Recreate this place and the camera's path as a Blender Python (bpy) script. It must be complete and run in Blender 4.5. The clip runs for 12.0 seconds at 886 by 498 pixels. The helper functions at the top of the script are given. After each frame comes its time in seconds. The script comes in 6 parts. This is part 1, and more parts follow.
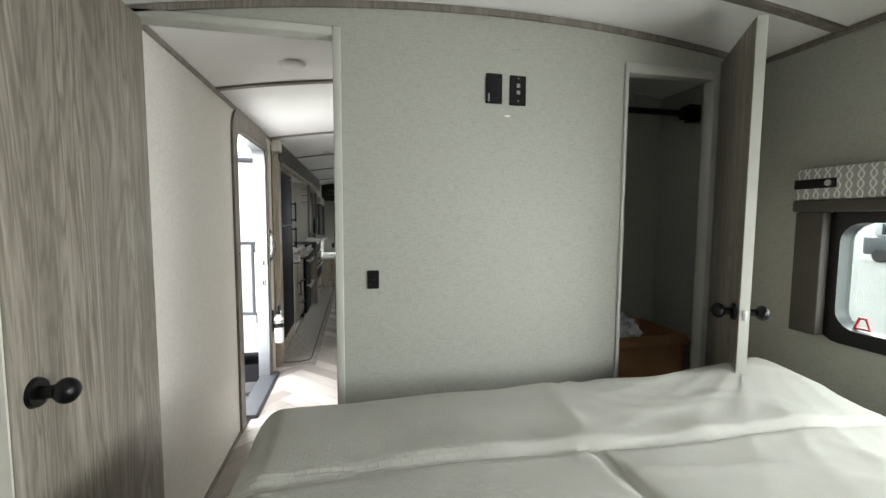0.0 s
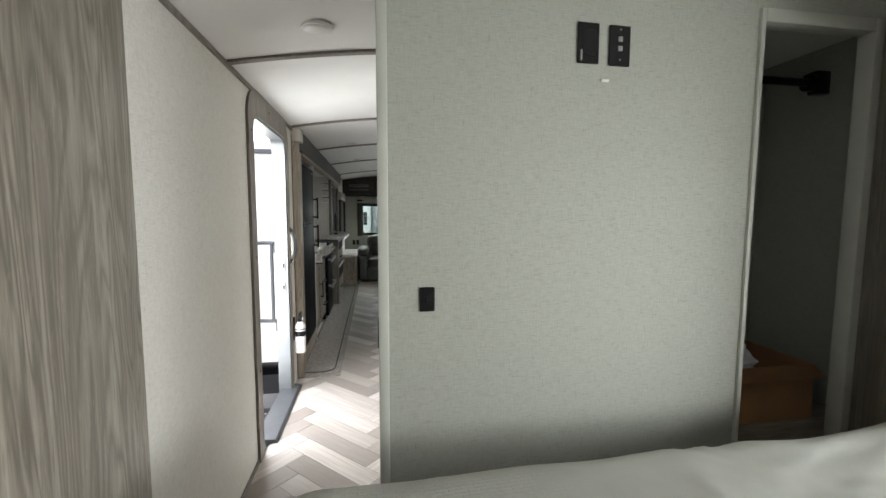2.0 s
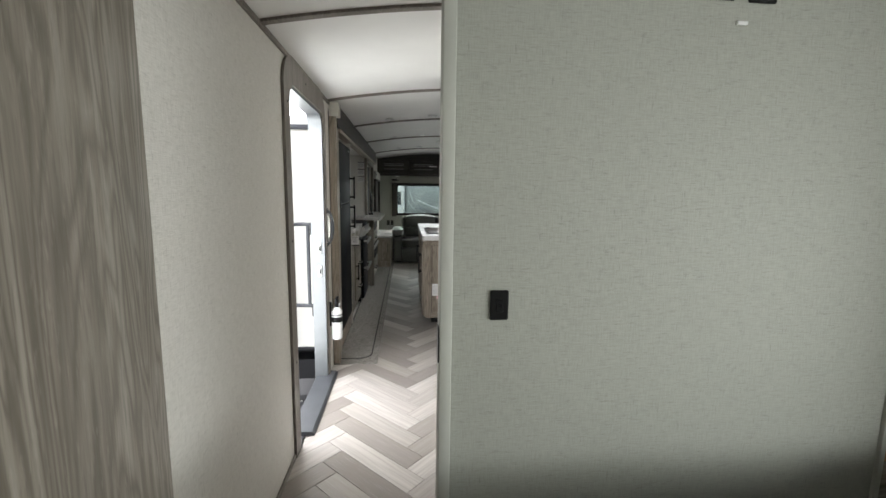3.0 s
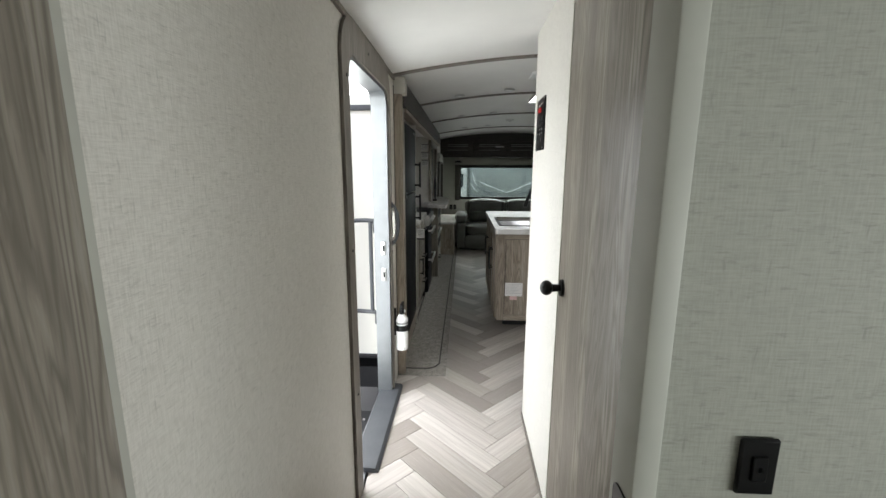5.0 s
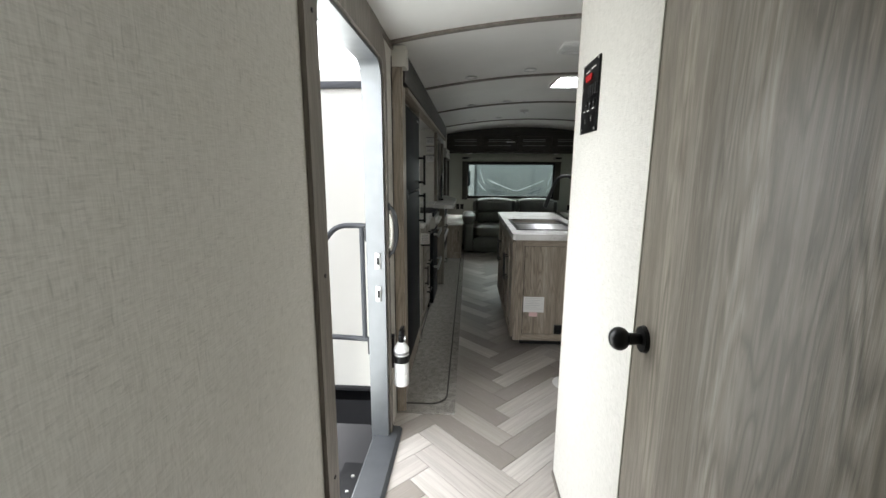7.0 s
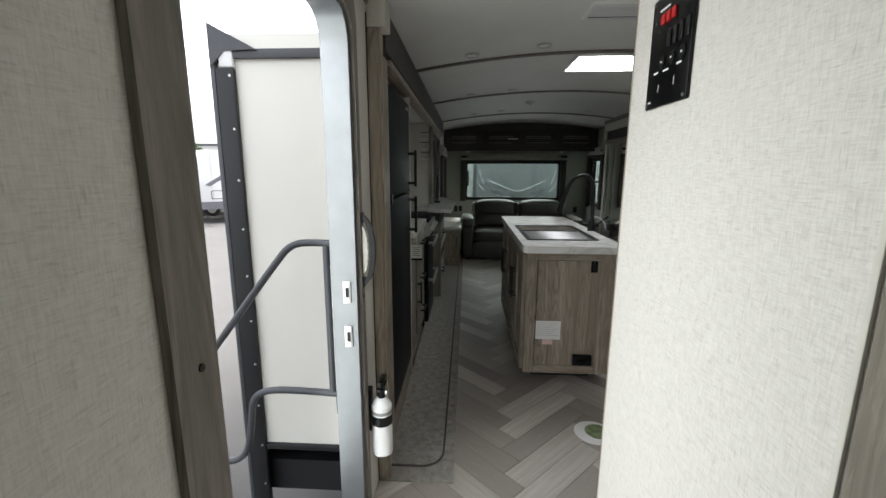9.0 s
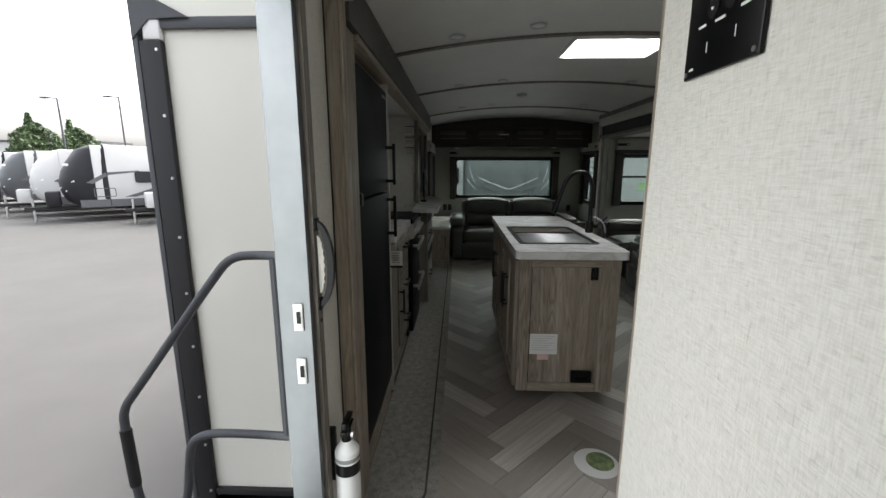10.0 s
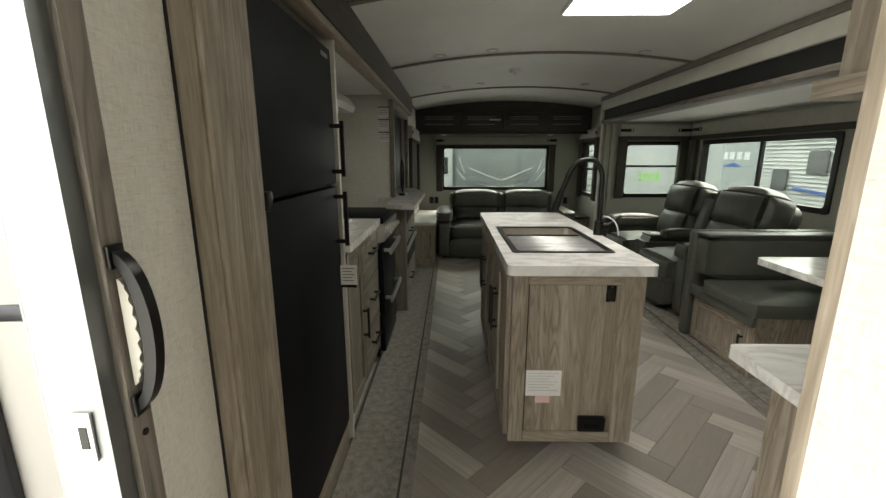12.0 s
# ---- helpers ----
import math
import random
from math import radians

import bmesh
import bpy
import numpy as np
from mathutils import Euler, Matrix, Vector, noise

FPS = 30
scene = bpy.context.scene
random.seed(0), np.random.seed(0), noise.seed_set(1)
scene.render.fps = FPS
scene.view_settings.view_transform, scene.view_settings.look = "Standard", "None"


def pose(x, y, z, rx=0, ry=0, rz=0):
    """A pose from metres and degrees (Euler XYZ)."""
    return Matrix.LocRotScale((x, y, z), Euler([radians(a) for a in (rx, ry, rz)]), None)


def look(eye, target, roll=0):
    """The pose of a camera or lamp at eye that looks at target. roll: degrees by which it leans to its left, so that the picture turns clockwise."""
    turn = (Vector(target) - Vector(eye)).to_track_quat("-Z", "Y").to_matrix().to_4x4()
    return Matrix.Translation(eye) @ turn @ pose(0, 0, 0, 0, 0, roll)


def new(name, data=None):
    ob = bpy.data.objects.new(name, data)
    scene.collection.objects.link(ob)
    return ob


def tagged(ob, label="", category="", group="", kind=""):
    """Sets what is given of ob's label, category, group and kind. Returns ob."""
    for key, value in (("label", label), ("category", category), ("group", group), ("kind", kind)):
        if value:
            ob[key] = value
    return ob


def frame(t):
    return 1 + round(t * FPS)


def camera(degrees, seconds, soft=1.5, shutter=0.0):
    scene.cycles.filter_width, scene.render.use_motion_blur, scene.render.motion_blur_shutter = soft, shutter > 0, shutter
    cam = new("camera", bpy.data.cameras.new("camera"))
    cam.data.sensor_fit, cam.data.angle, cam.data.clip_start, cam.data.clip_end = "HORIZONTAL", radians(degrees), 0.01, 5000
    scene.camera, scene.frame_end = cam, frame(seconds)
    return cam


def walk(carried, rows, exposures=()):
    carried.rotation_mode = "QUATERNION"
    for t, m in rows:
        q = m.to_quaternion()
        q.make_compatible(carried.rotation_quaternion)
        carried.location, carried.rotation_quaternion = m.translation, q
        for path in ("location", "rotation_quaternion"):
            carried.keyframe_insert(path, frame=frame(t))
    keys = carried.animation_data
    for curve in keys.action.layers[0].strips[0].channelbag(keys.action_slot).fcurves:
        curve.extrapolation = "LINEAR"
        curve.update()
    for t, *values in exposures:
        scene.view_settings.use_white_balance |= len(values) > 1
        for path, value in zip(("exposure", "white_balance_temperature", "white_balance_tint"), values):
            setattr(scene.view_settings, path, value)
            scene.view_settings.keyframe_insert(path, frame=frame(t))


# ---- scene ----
cam = camera(94.0, 12.0)
PATH = [
    (0, (0.031, -0.036, 1.361), (0.438, 1.916, 1.209), 0.3),
    (0.5, (0.017, 0.042, 1.365), (0.427, 1.994, 1.219), 0.4),
    (1, (-0.006, 0.126, 1.365), (0.409, 2.076, 1.217), 0.4),
    (1.5, (-0.03, 0.243, 1.38), (0.355, 2.198, 1.212), 0.2),
    (2, (-0.056, 0.379, 1.372), (0.27, 2.344, 1.197), 0.2),
    (2.5, (-0.093, 0.485, 1.362), (0.163, 2.457, 1.147), 0.5),
    (3, (-0.123, 0.624, 1.38), (0.056, 2.597, 1.109), 0.8),
    (3.5, (-0.141, 0.763, 1.407), (-0.052, 2.736, 1.096), 0.5),
    (5.5, (-0.254, 1.222, 1.451), (-0.374, 3.182, 1.075), 0.3),
    (6, (-0.247, 1.353, 1.434), (-0.372, 3.314, 1.058), 0.3),
    (6.5, (-0.273, 1.478, 1.431), (-0.393, 3.438, 1.054), 0.4),
    (7, (-0.293, 1.638, 1.419), (-0.413, 3.598, 1.041), 0.3),
    (9, (-0.312, 2.194, 1.407), (-0.422, 4.155, 1.029), 0.2),
    (9.5, (-0.318, 2.341, 1.401), (-0.409, 4.302, 1.02), 0.2),
    (10, (-0.279, 2.48, 1.399), (-0.349, 4.441, 1.01), 0.1),
    (10.5, (-0.223, 2.635, 1.39), (-0.28, 4.594, 0.995), -0.0),
    (11, (-0.211, 2.772, 1.379), (-0.259, 4.731, 0.975), 0.0),
    (11.5, (-0.211, 2.926, 1.39), (-0.253, 4.881, 0.969), 0.1),
    (12, (-0.194, 3.059, 1.38), (-0.231, 5.011, 0.947), -0.0),
]
walk(cam, [(t, look(eye, target, roll)) for t, eye, target, roll in PATH],
     [(0.0, 3.8, 6500, 13.5), (2.5, 3.65, 6500, 13.5), (3.5, 3.3, 6500, 12.5), (5.5, 3.25, 6500, 11.5), (7.0, 3.2, 6500, 11.5), (9.0, 2.75, 6500, 10.5), (10.5, 2.35, 6500, 10.5), (11.3, 2.52, 6500, 11), (12.0, 3.35, 7400, 9.5)])

# ---- world and sun: an overcast, bright day ----
world = bpy.data.worlds.new("overcast_sky")
scene.world = world
world.use_nodes = True
wn, wl = world.node_tree.nodes, world.node_tree.links
sky = wn.new("ShaderNodeTexSky")
sky.sky_type, sky.sun_disc = "NISHITA", False
sky.sun_elevation, sky.sun_rotation = radians(55), radians(40)
sky.air_density, sky.dust_density, sky.ozone_density = 1.0, 6.0, 0.6
wn["Background"].inputs["Strength"].default_value = 0.15
soften = wn.new("ShaderNodeHueSaturation")
soften.inputs["Saturation"].default_value = 0.25
wl.new(sky.outputs[0], soften.inputs["Color"])
wl.new(soften.outputs[0], wn["Background"].inputs["Color"])
sun = new("sun", bpy.data.lights.new("sun", "SUN"))
sun.data.energy, sun.data.angle, sun.data.color = 0.5, radians(25), (1.0, 0.96, 0.9)
sun.matrix_world = look((5, 9, 11), (0, 3, 0))


def window_light(name, at, toward, w, h, watts, spread=180):
    """Area lamp added in a window opening to boost the sky light falling in."""
    lamp = new(name, bpy.data.lights.new(name, "AREA"))
    lamp.data.shape, lamp.data.size, lamp.data.size_y, lamp.data.energy = "RECTANGLE", w, h, watts
    lamp.data.color, lamp.data.spread = (0.95, 1.0, 0.97), radians(spread)
    lamp.matrix_world = look(at, toward)


window_light("bedroom_window_light", (1.81, 0.12, 1.155), (0.7, 0.62, 1.06), 1.75, 0.40, 2.7, 150)
window_light("entry_door_light", (-0.84, 3.16, 0.98), (0.3, 3.28, 0.92), 0.80, 1.84, 2.0)
window_light("rear_window_light", (0.485, 9.625, 1.22), (0.485, 8.6, 0.9), 1.50, 0.55, 0.4)
window_light("dinette_window_light", (2.86, 7.3, 1.25), (1.9, 7.1, 0.9), 1.60, 0.50, 0.35)
window_light("skylight_light", (0.69, 5.31, 2.30), (0.69, 5.31, 1.0), 0.50, 0.36, 1.5)


# ---- materials ----
class Nodes:
    """A small writer of node trees."""

    def __init__(self, name):
        self.m = bpy.data.materials.new(name)
        self.m.use_nodes = True
        self.t = self.m.node_tree
        self.b = self.t.nodes["Principled BSDF"]

    def n(self, kind, **sets):
        node = self.t.nodes.new("ShaderNode" + kind)
        for k, v in sets.items():
            if k in node.inputs.keys():
                node.inputs[k].default_value = v
        return node

    def link(self, a, b):
        self.t.links.new(a, b)

    def coords(self, scale):
        tc, mp = self.n("TexCoord"), self.n("Mapping", Scale=scale)
        self.link(tc.outputs["Object"], mp.inputs["Vector"])
        return mp.outputs[0]

    def noise(self, scale, detail=4.0, size=1.0, distortion=0.0):
        nz = self.n("TexNoise", Scale=size, Detail=detail, Roughness=0.6, Distortion=distortion)
        self.link(self.coords(scale), nz.inputs["Vector"])
        return nz.outputs["Fac"]

    def ramp(self, fac, stops):
        r = self.n("ValToRGB")
        els = r.color_ramp.elements
        while len(els) < len(stops):
            els.new(0.5)
        for e, (p, c) in zip(els, stops):
            e.position, e.color = p, (*c, 1)
        self.link(fac, r.inputs["Fac"])
        return r.outputs["Color"]

    def mix(self, fac, a, b, mode="MIX"):
        mx = self.t.nodes.new("ShaderNodeMix")
        mx.data_type, mx.blend_type = "RGBA", mode
        for sock, v in ((mx.inputs[0], fac), (mx.inputs[6], a), (mx.inputs[7], b)):
            if hasattr(v, "is_linked"):
                self.link(v, sock)
            elif isinstance(v, tuple):
                sock.default_value = (*v, 1)
            else:
                sock.default_value = v
        return mx.outputs[2]

    def bump(self, fac, strength=0.2, distance=0.002):
        bp = self.n("Bump", Strength=strength, Distance=distance)
        self.link(fac, bp.inputs["Height"])
        self.link(bp.outputs[0], self.b.inputs["Normal"])


def plain(name, color, rough=0.5, metal=0.0, vary=0.12, size=9.0, bump=0.0, fine=140.0, coat=0.0, spec=0.5):
    """A surface of one colour with soft stains and a fine relief."""
    s = Nodes(name)
    big, small = s.noise((1, 1, 1), 3.0, size), s.noise((1, 1, 1), 2.0, fine)
    dark = tuple(c * (1 - vary) for c in color)
    lite = tuple(min(1, c * (1 + vary * 0.6)) for c in color)
    col = s.ramp(big, [(0.3, dark), (0.7, lite)])
    s.link(col, s.b.inputs["Base Color"])
    s.b.inputs["Roughness"].default_value, s.b.inputs["Metallic"].default_value = rough, metal
    s.b.inputs["Coat Weight"].default_value = coat
    s.b.inputs["Specular IOR Level"].default_value = spec
    if bump:
        s.bump(small, bump, 0.001)
    return s.m


def linen(name, a, b, rough=0.85):
    """Vinyl wall covering printed like linen: fine threads along and across, with slubs."""
    s = Nodes(name)
    along = s.noise((30, 30, 400), 3.0, 1.0)
    across = s.noise((400, 400, 34), 3.0, 1.0)
    slub = s.noise((48, 48, 260), 2.0, 1.0)
    cloud = s.noise((1, 1, 1), 2.0, 2.2)
    dash = s.noise((32, 32, 150), 3.0, 1.0)
    weft = s.noise((210, 210, 26), 2.0, 1.0)
    weave = s.mix(0.22, s.mix(0.5, along, across), s.mix(0.5, dash, weft))
    col = s.ramp(weave, [(0.40, b), (0.58, a)])
    col = s.mix(s.ramp(slub, [(0.58, (0, 0, 0)), (0.74, (0.4, 0.4, 0.4))]), col, tuple(c * 0.6 for c in b))
    knot = s.noise((170, 170, 30), 1.0, 1.0)
    col = s.mix(s.ramp(knot, [(0.66, (0, 0, 0)), (0.80, (0.45, 0.45, 0.45))]), col, tuple(c * 0.6 for c in b))
    col = s.mix(s.ramp(cloud, [(0.35, (0, 0, 0)), (0.7, (0.25, 0.25, 0.25))]), col, tuple(c * 0.9 for c in a))
    s.link(col, s.b.inputs["Base Color"])
    s.b.inputs["Roughness"].default_value = rough
    s.b.inputs["Specular IOR Level"].default_value = 0.45
    s.bump(weave, 0.2, 0.001)
    return s.m


def timber(name, dark, mid, lite, axis=2, rough=0.45, scale=1.0):
    """Printed oak: long grain along one axis, with cathedral figure and pores."""
    s = Nodes(name)
    st = [58 * scale] * 3
    st[axis] = 2.2 * scale
    fine = [170 * scale] * 3
    fine[axis] = 10.0 * scale
    wob = [6.0 * scale] * 3
    wob[axis] = 0.6 * scale
    ob = s.n("ObjectInfo")
    tc = s.n("TexCoord")
    off = s.t.nodes.new("ShaderNodeVectorMath")
    off.operation = "SCALE"
    off.inputs[0].default_value = (7.3, 5.1, 9.7)
    s.link(ob.outputs["Random"], off.inputs["Scale"])
    add = s.t.nodes.new("ShaderNodeVectorMath")
    add.operation = "ADD"
    s.link(tc.outputs["Object"], add.inputs[0])
    s.link(off.outputs[0], add.inputs[1])

    def grain(sc, detail, distort):
        mp = s.n("Mapping", Scale=sc)
        s.link(add.outputs[0], mp.inputs["Vector"])
        nz = s.n("TexNoise", Scale=1.0, Detail=detail, Roughness=0.65, Distortion=distort)
        s.link(mp.outputs[0], nz.inputs["Vector"])
        return nz.outputs["Fac"]

    g1, g2, g3 = grain(st, 5.0, 0.05), grain(fine, 2.0, 0.0), grain(wob, 3.0, 0.4)
    rings = s.t.nodes.new("ShaderNodeMath")
    rings.operation = "PINGPONG"
    mul = s.t.nodes.new("ShaderNodeMath")
    mul.operation = "MULTIPLY"
    mul.inputs[1].default_value = 17.0
    s.link(g3, mul.inputs[0])
    s.link(mul.outputs[0], rings.inputs[0])
    rings.inputs[1].default_value = 0.5
    fig = s.mix(0.30, g1, rings.outputs[0])
    col = s.ramp(fig, [(0.28, dark), (0.44, mid), (0.60, lite)])
    col = s.mix(s.ramp(g2, [(0.50, (0, 0, 0)), (0.70, (0.5, 0.5, 0.5))]), col, tuple(c * 0.62 for c in dark))
    # dark arched figure lines, only in some stripes of the board
    patch = [4.0 * scale] * 3
    patch[axis] = 0.35 * scale
    mask = s.ramp(grain(patch, 2.0, 0.0), [(0.44, (0, 0, 0)), (0.54, (1, 1, 1))])
    lines = s.ramp(rings.outputs[0], [(0.0, (0.80, 0.80, 0.80)), (0.24, (0, 0, 0))])
    col = s.mix(s.mix(mask, (0.0, 0.0, 0.0), lines), col, tuple(c * 0.72 for c in dark))
    # pale and dark boards side by side, and light pores
    board = [13.0 * scale] * 3
    board[axis] = 0.12 * scale
    col = s.mix(s.ramp(grain(board, 2.0, 0.0), [(0.40, (0.55, 0.55, 0.55)), (0.60, (0, 0, 0))]), col, tuple(c * 0.80 for c in dark))
    fleck = [120 * scale] * 3
    fleck[axis] = 16.0 * scale
    col = s.mix(s.ramp(grain(fleck, 2.0, 0.3), [(0.58, (0, 0, 0)), (0.76, (0.25, 0.25, 0.25))]), col, tuple(min(1, c * 1.2) for c in lite))
    s.link(col, s.b.inputs["Base Color"])
    s.b.inputs["Roughness"].default_value = rough
    s.bump(s.mix(0.4, g2, g1), 0.5, 0.0015)
    return s.m


def marble(name):
    s = Nodes(name)
    vein = s.noise((1.0, 2.2, 1.0), 7.0, 3.2, 1.6)
    spot = s.noise((1, 1, 1), 4.0, 18.0)
    col = s.ramp(vein, [(0.36, (0.70, 0.69, 0.67)), (0.44, (0.58, 0.57, 0.55)), (0.5, (0.75, 0.74, 0.72)), (0.62, (0.80, 0.79, 0.78))])
    col = s.mix(s.ramp(spot, [(0.5, (0, 0, 0)), (0.75, (0.22, 0.22, 0.22))]), col, (0.60, 0.58, 0.56))
    s.link(col, s.b.inputs["Base Color"])
    s.b.inputs["Roughness"].default_value = 0.22
    return s.m


def carpet(name, a, b):
    s = Nodes(name)
    tuft, cloud = s.noise((1, 1, 1), 2.0, 420.0), s.noise((1, 1, 1), 3.0, 26.0)
    both = s.mix(0.35, tuft, cloud)
    col = s.ramp(both, [(0.38, a), (0.62, b)])
    s.link(col, s.b.inputs["Base Color"])
    s.b.inputs["Roughness"].default_value = 0.95
    s.bump(tuft, 0.6, 0.003)
    return s.m


def glass(name, tint=(1, 1, 1), rough=0.0):
    """Thin pane: clear with a slight gloss."""
    s = Nodes(name)
    tr, gl, mx = s.n("BsdfTransparent"), s.n("BsdfGlossy", Roughness=0.02), s.n("MixShader", Fac=0.04)
    tr.inputs["Color"].default_value = (*tint, 1)
    s.link(tr.outputs[0], mx.inputs[1])
    s.link(gl.outputs[0], mx.inputs[2])
    s.link(mx.outputs[0], s.t.nodes["Material Output"].inputs["Surface"])
    return s.m


def glow(name, color, strength):
    s = Nodes(name)
    s.b.inputs["Base Color"].default_value = (*color, 1)
    s.b.inputs["Emission Color"].default_value = (*color, 1)
    s.b.inputs["Emission Strength"].default_value = strength
    return s.m


def plank_mat(name):
    """Printed grey-oak vinyl: each plank has a tone of its own."""
    s = Nodes(name)
    ob = s.n("ObjectInfo")
    base = s.ramp(ob.outputs["Random"], [(0.0, (0.235, 0.205, 0.18)), (0.3, (0.35, 0.314, 0.28)), (0.65, (0.51, 0.468, 0.43)), (1.0, (0.62, 0.58, 0.535))])
    grain = s.noise((60, 2.2, 60), 4.0, 1.0, 0.6)
    pore = s.noise((260, 7, 260), 2.0, 1.0)
    col = s.mix(s.ramp(grain, [(0.35, (0, 0, 0)), (0.7, (0.5, 0.5, 0.5))]), base, (0.25, 0.22, 0.195))
    col = s.mix(s.ramp(pore, [(0.55, (0, 0, 0)), (0.75, (0.3, 0.3, 0.3))]), col, (0.56, 0.52, 0.49))
    s.link(col, s.b.inputs["Base Color"])
    s.b.inputs["Roughness"].default_value = 0.42
    s.bump(pore, 0.1, 0.0006)
    return s.m


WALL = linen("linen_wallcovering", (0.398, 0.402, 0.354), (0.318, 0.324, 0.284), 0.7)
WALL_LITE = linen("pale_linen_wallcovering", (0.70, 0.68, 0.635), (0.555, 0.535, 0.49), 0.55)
CEIL = plain("ceiling_panel", (0.78, 0.77, 0.75), 0.55, vary=0.04, size=3, bump=0.05)
OAK = timber("grey_oak_door", (0.165, 0.142, 0.112), (0.275, 0.245, 0.202), (0.375, 0.341, 0.290), rough=0.42)
OAK_X = timber("grey_oak_across", (0.165, 0.142, 0.112), (0.275, 0.245, 0.202), (0.375, 0.341, 0.290), axis=0, rough=0.42)
OAK_Y = timber("grey_oak_along", (0.165, 0.142, 0.112), (0.275, 0.245, 0.202), (0.375, 0.341, 0.290), axis=1, rough=0.42)
CAB = timber("warm_oak_cabinet", (0.25, 0.205, 0.16), (0.36, 0.305, 0.245), (0.45, 0.39, 0.325))
CAB_Y = timber("warm_oak_cabinet_along", (0.25, 0.205, 0.16), (0.36, 0.305, 0.245), (0.45, 0.39, 0.325), axis=1)
CAB_X = timber("warm_oak_cabinet_across", (0.25, 0.205, 0.16), (0.36, 0.305, 0.245), (0.45, 0.39, 0.325), axis=0)
DARKWOOD_Y = timber("dark_oak_along", (0.026, 0.022, 0.018), (0.045, 0.038, 0.031), (0.07, 0.058, 0.049), axis=1)
DARKWOOD_X = timber("dark_oak_across", (0.026, 0.022, 0.018), (0.045, 0.038, 0.031), (0.07, 0.058, 0.049), axis=0)
TRIM = timber("taupe_trim", (0.16, 0.14, 0.12), (0.21, 0.185, 0.16), (0.26, 0.23, 0.2), rough=0.5)
TRIM_Y = timber("taupe_trim_along", (0.16, 0.14, 0.12), (0.21, 0.185, 0.16), (0.26, 0.23, 0.2), axis=1, rough=0.5)
CASING = plain("grey_green_casing", (0.45, 0.455, 0.41), 0.55, vary=0.06, bump=0.05)
PALETRIM = plain("pale_trim", (0.62, 0.60, 0.54), 0.55, vary=0.06, bump=0.05)
BLACK = plain("black_plastic", (0.0035, 0.0035, 0.004), 0.30, vary=0.2, bump=0.05, spec=0.3)
MATTBLACK = plain("matt_black_metal", (0.006, 0.006, 0.0065), 0.42, vary=0.2, bump=0.04)
FRIDGE = plain("black_fridge_panel", (0.0045, 0.0055, 0.0075), 0.5, vary=0.25, size=4, bump=0.08, fine=500, spec=0.14)
DARKTRIM = plain("black_rubber_flange", (0.008, 0.008, 0.009), 0.6, vary=0.2, bump=0.1)
ALU = plain("brushed_aluminium", (0.25, 0.26, 0.27), 0.42, metal=0.9, vary=0.08, bump=0.05)
STEEL = plain("stainless_steel", (0.62, 0.62, 0.61), 0.36, metal=1.0, vary=0.1)
GREYPOWDER = plain("grey_powder_coat", (0.055, 0.058, 0.064), 0.5, vary=0.15, bump=0.1)
FIBREGLASS = plain("cream_fibreglass", (0.74, 0.725, 0.65), 0.35, vary=0.03, size=2.0)
LEATHER = plain("grey_brown_leatherette", (0.098, 0.103, 0.090), 0.42, vary=0.15, size=6, bump=0.3, fine=260)
LEATHER2 = plain("dark_leatherette", (0.055, 0.057, 0.05), 0.45, vary=0.15, size=6, bump=0.3, fine=260)
SHEET = plain("white_quilt", (0.74, 0.73, 0.68), 0.9, vary=0.05, size=5, bump=0.25, fine=380)
QUILT = Nodes("matelasse_quilt")
q_big, q_thr = QUILT.noise((1, 1, 1), 3.0, 5.0), QUILT.noise((1, 1, 1), 2.0, 420.0)
QUILT.link(QUILT.ramp(q_big, [(0.3, (0.68, 0.67, 0.62)), (0.7, (0.77, 0.76, 0.71))]), QUILT.b.inputs["Base Color"])
QUILT.b.inputs["Roughness"].default_value = 0.9
q_brick = QUILT.n("TexBrick", Scale=1.0)
q_brick.inputs["Brick Width"].default_value, q_brick.inputs["Row Height"].default_value, q_brick.inputs["Mortar Size"].default_value = 0.026, 0.011, 0.0022
q_brick.inputs["Mortar Smooth"].default_value = 0.6
q_sep = QUILT.n("SeparateXYZ")
q_pos = QUILT.coords((1, 1, 1))
QUILT.link(q_pos, q_brick.inputs["Vector"])
QUILT.link(q_pos, q_sep.inputs[0])
q_zone = QUILT.n("MapRange")
q_zone.inputs["From Min"].default_value, q_zone.inputs["From Max"].default_value = -0.25, -0.40
QUILT.link(q_sep.outputs["X"], q_zone.inputs["Value"])
q_mul = QUILT.t.nodes.new("ShaderNodeMath")
q_mul.operation = "MULTIPLY"
QUILT.link(q_brick.outputs["Fac"], q_mul.inputs[0])
QUILT.link(q_zone.outputs[0], q_mul.inputs[1])
q_add = QUILT.t.nodes.new("ShaderNodeMath")
q_add.operation = "MULTIPLY_ADD"
QUILT.link(q_thr, q_add.inputs[0])
q_add.inputs[1].default_value = 0.25
QUILT.link(q_mul.outputs[0], q_add.inputs[2])
QUILT.bump(q_add.outputs[0], 0.55, 0.003)
MARBLE = marble("white_marble_laminate")
CARPET = carpet("grey_carpet", (0.13, 0.117, 0.102), (0.37, 0.345, 0.315))
PAPER = plain("white_paper", (0.8, 0.79, 0.78), 0.8, vary=0.03)
CARDBOARD = plain("cardboard", (0.36, 0.20, 0.10), 0.85, vary=0.12, bump=0.1)
PANE = glass("tinted_window_glass", (0.62, 0.68, 0.66))
LAMPLENS = plain("white_lamp_lens", (0.8, 0.79, 0.77), 0.3, vary=0.03)
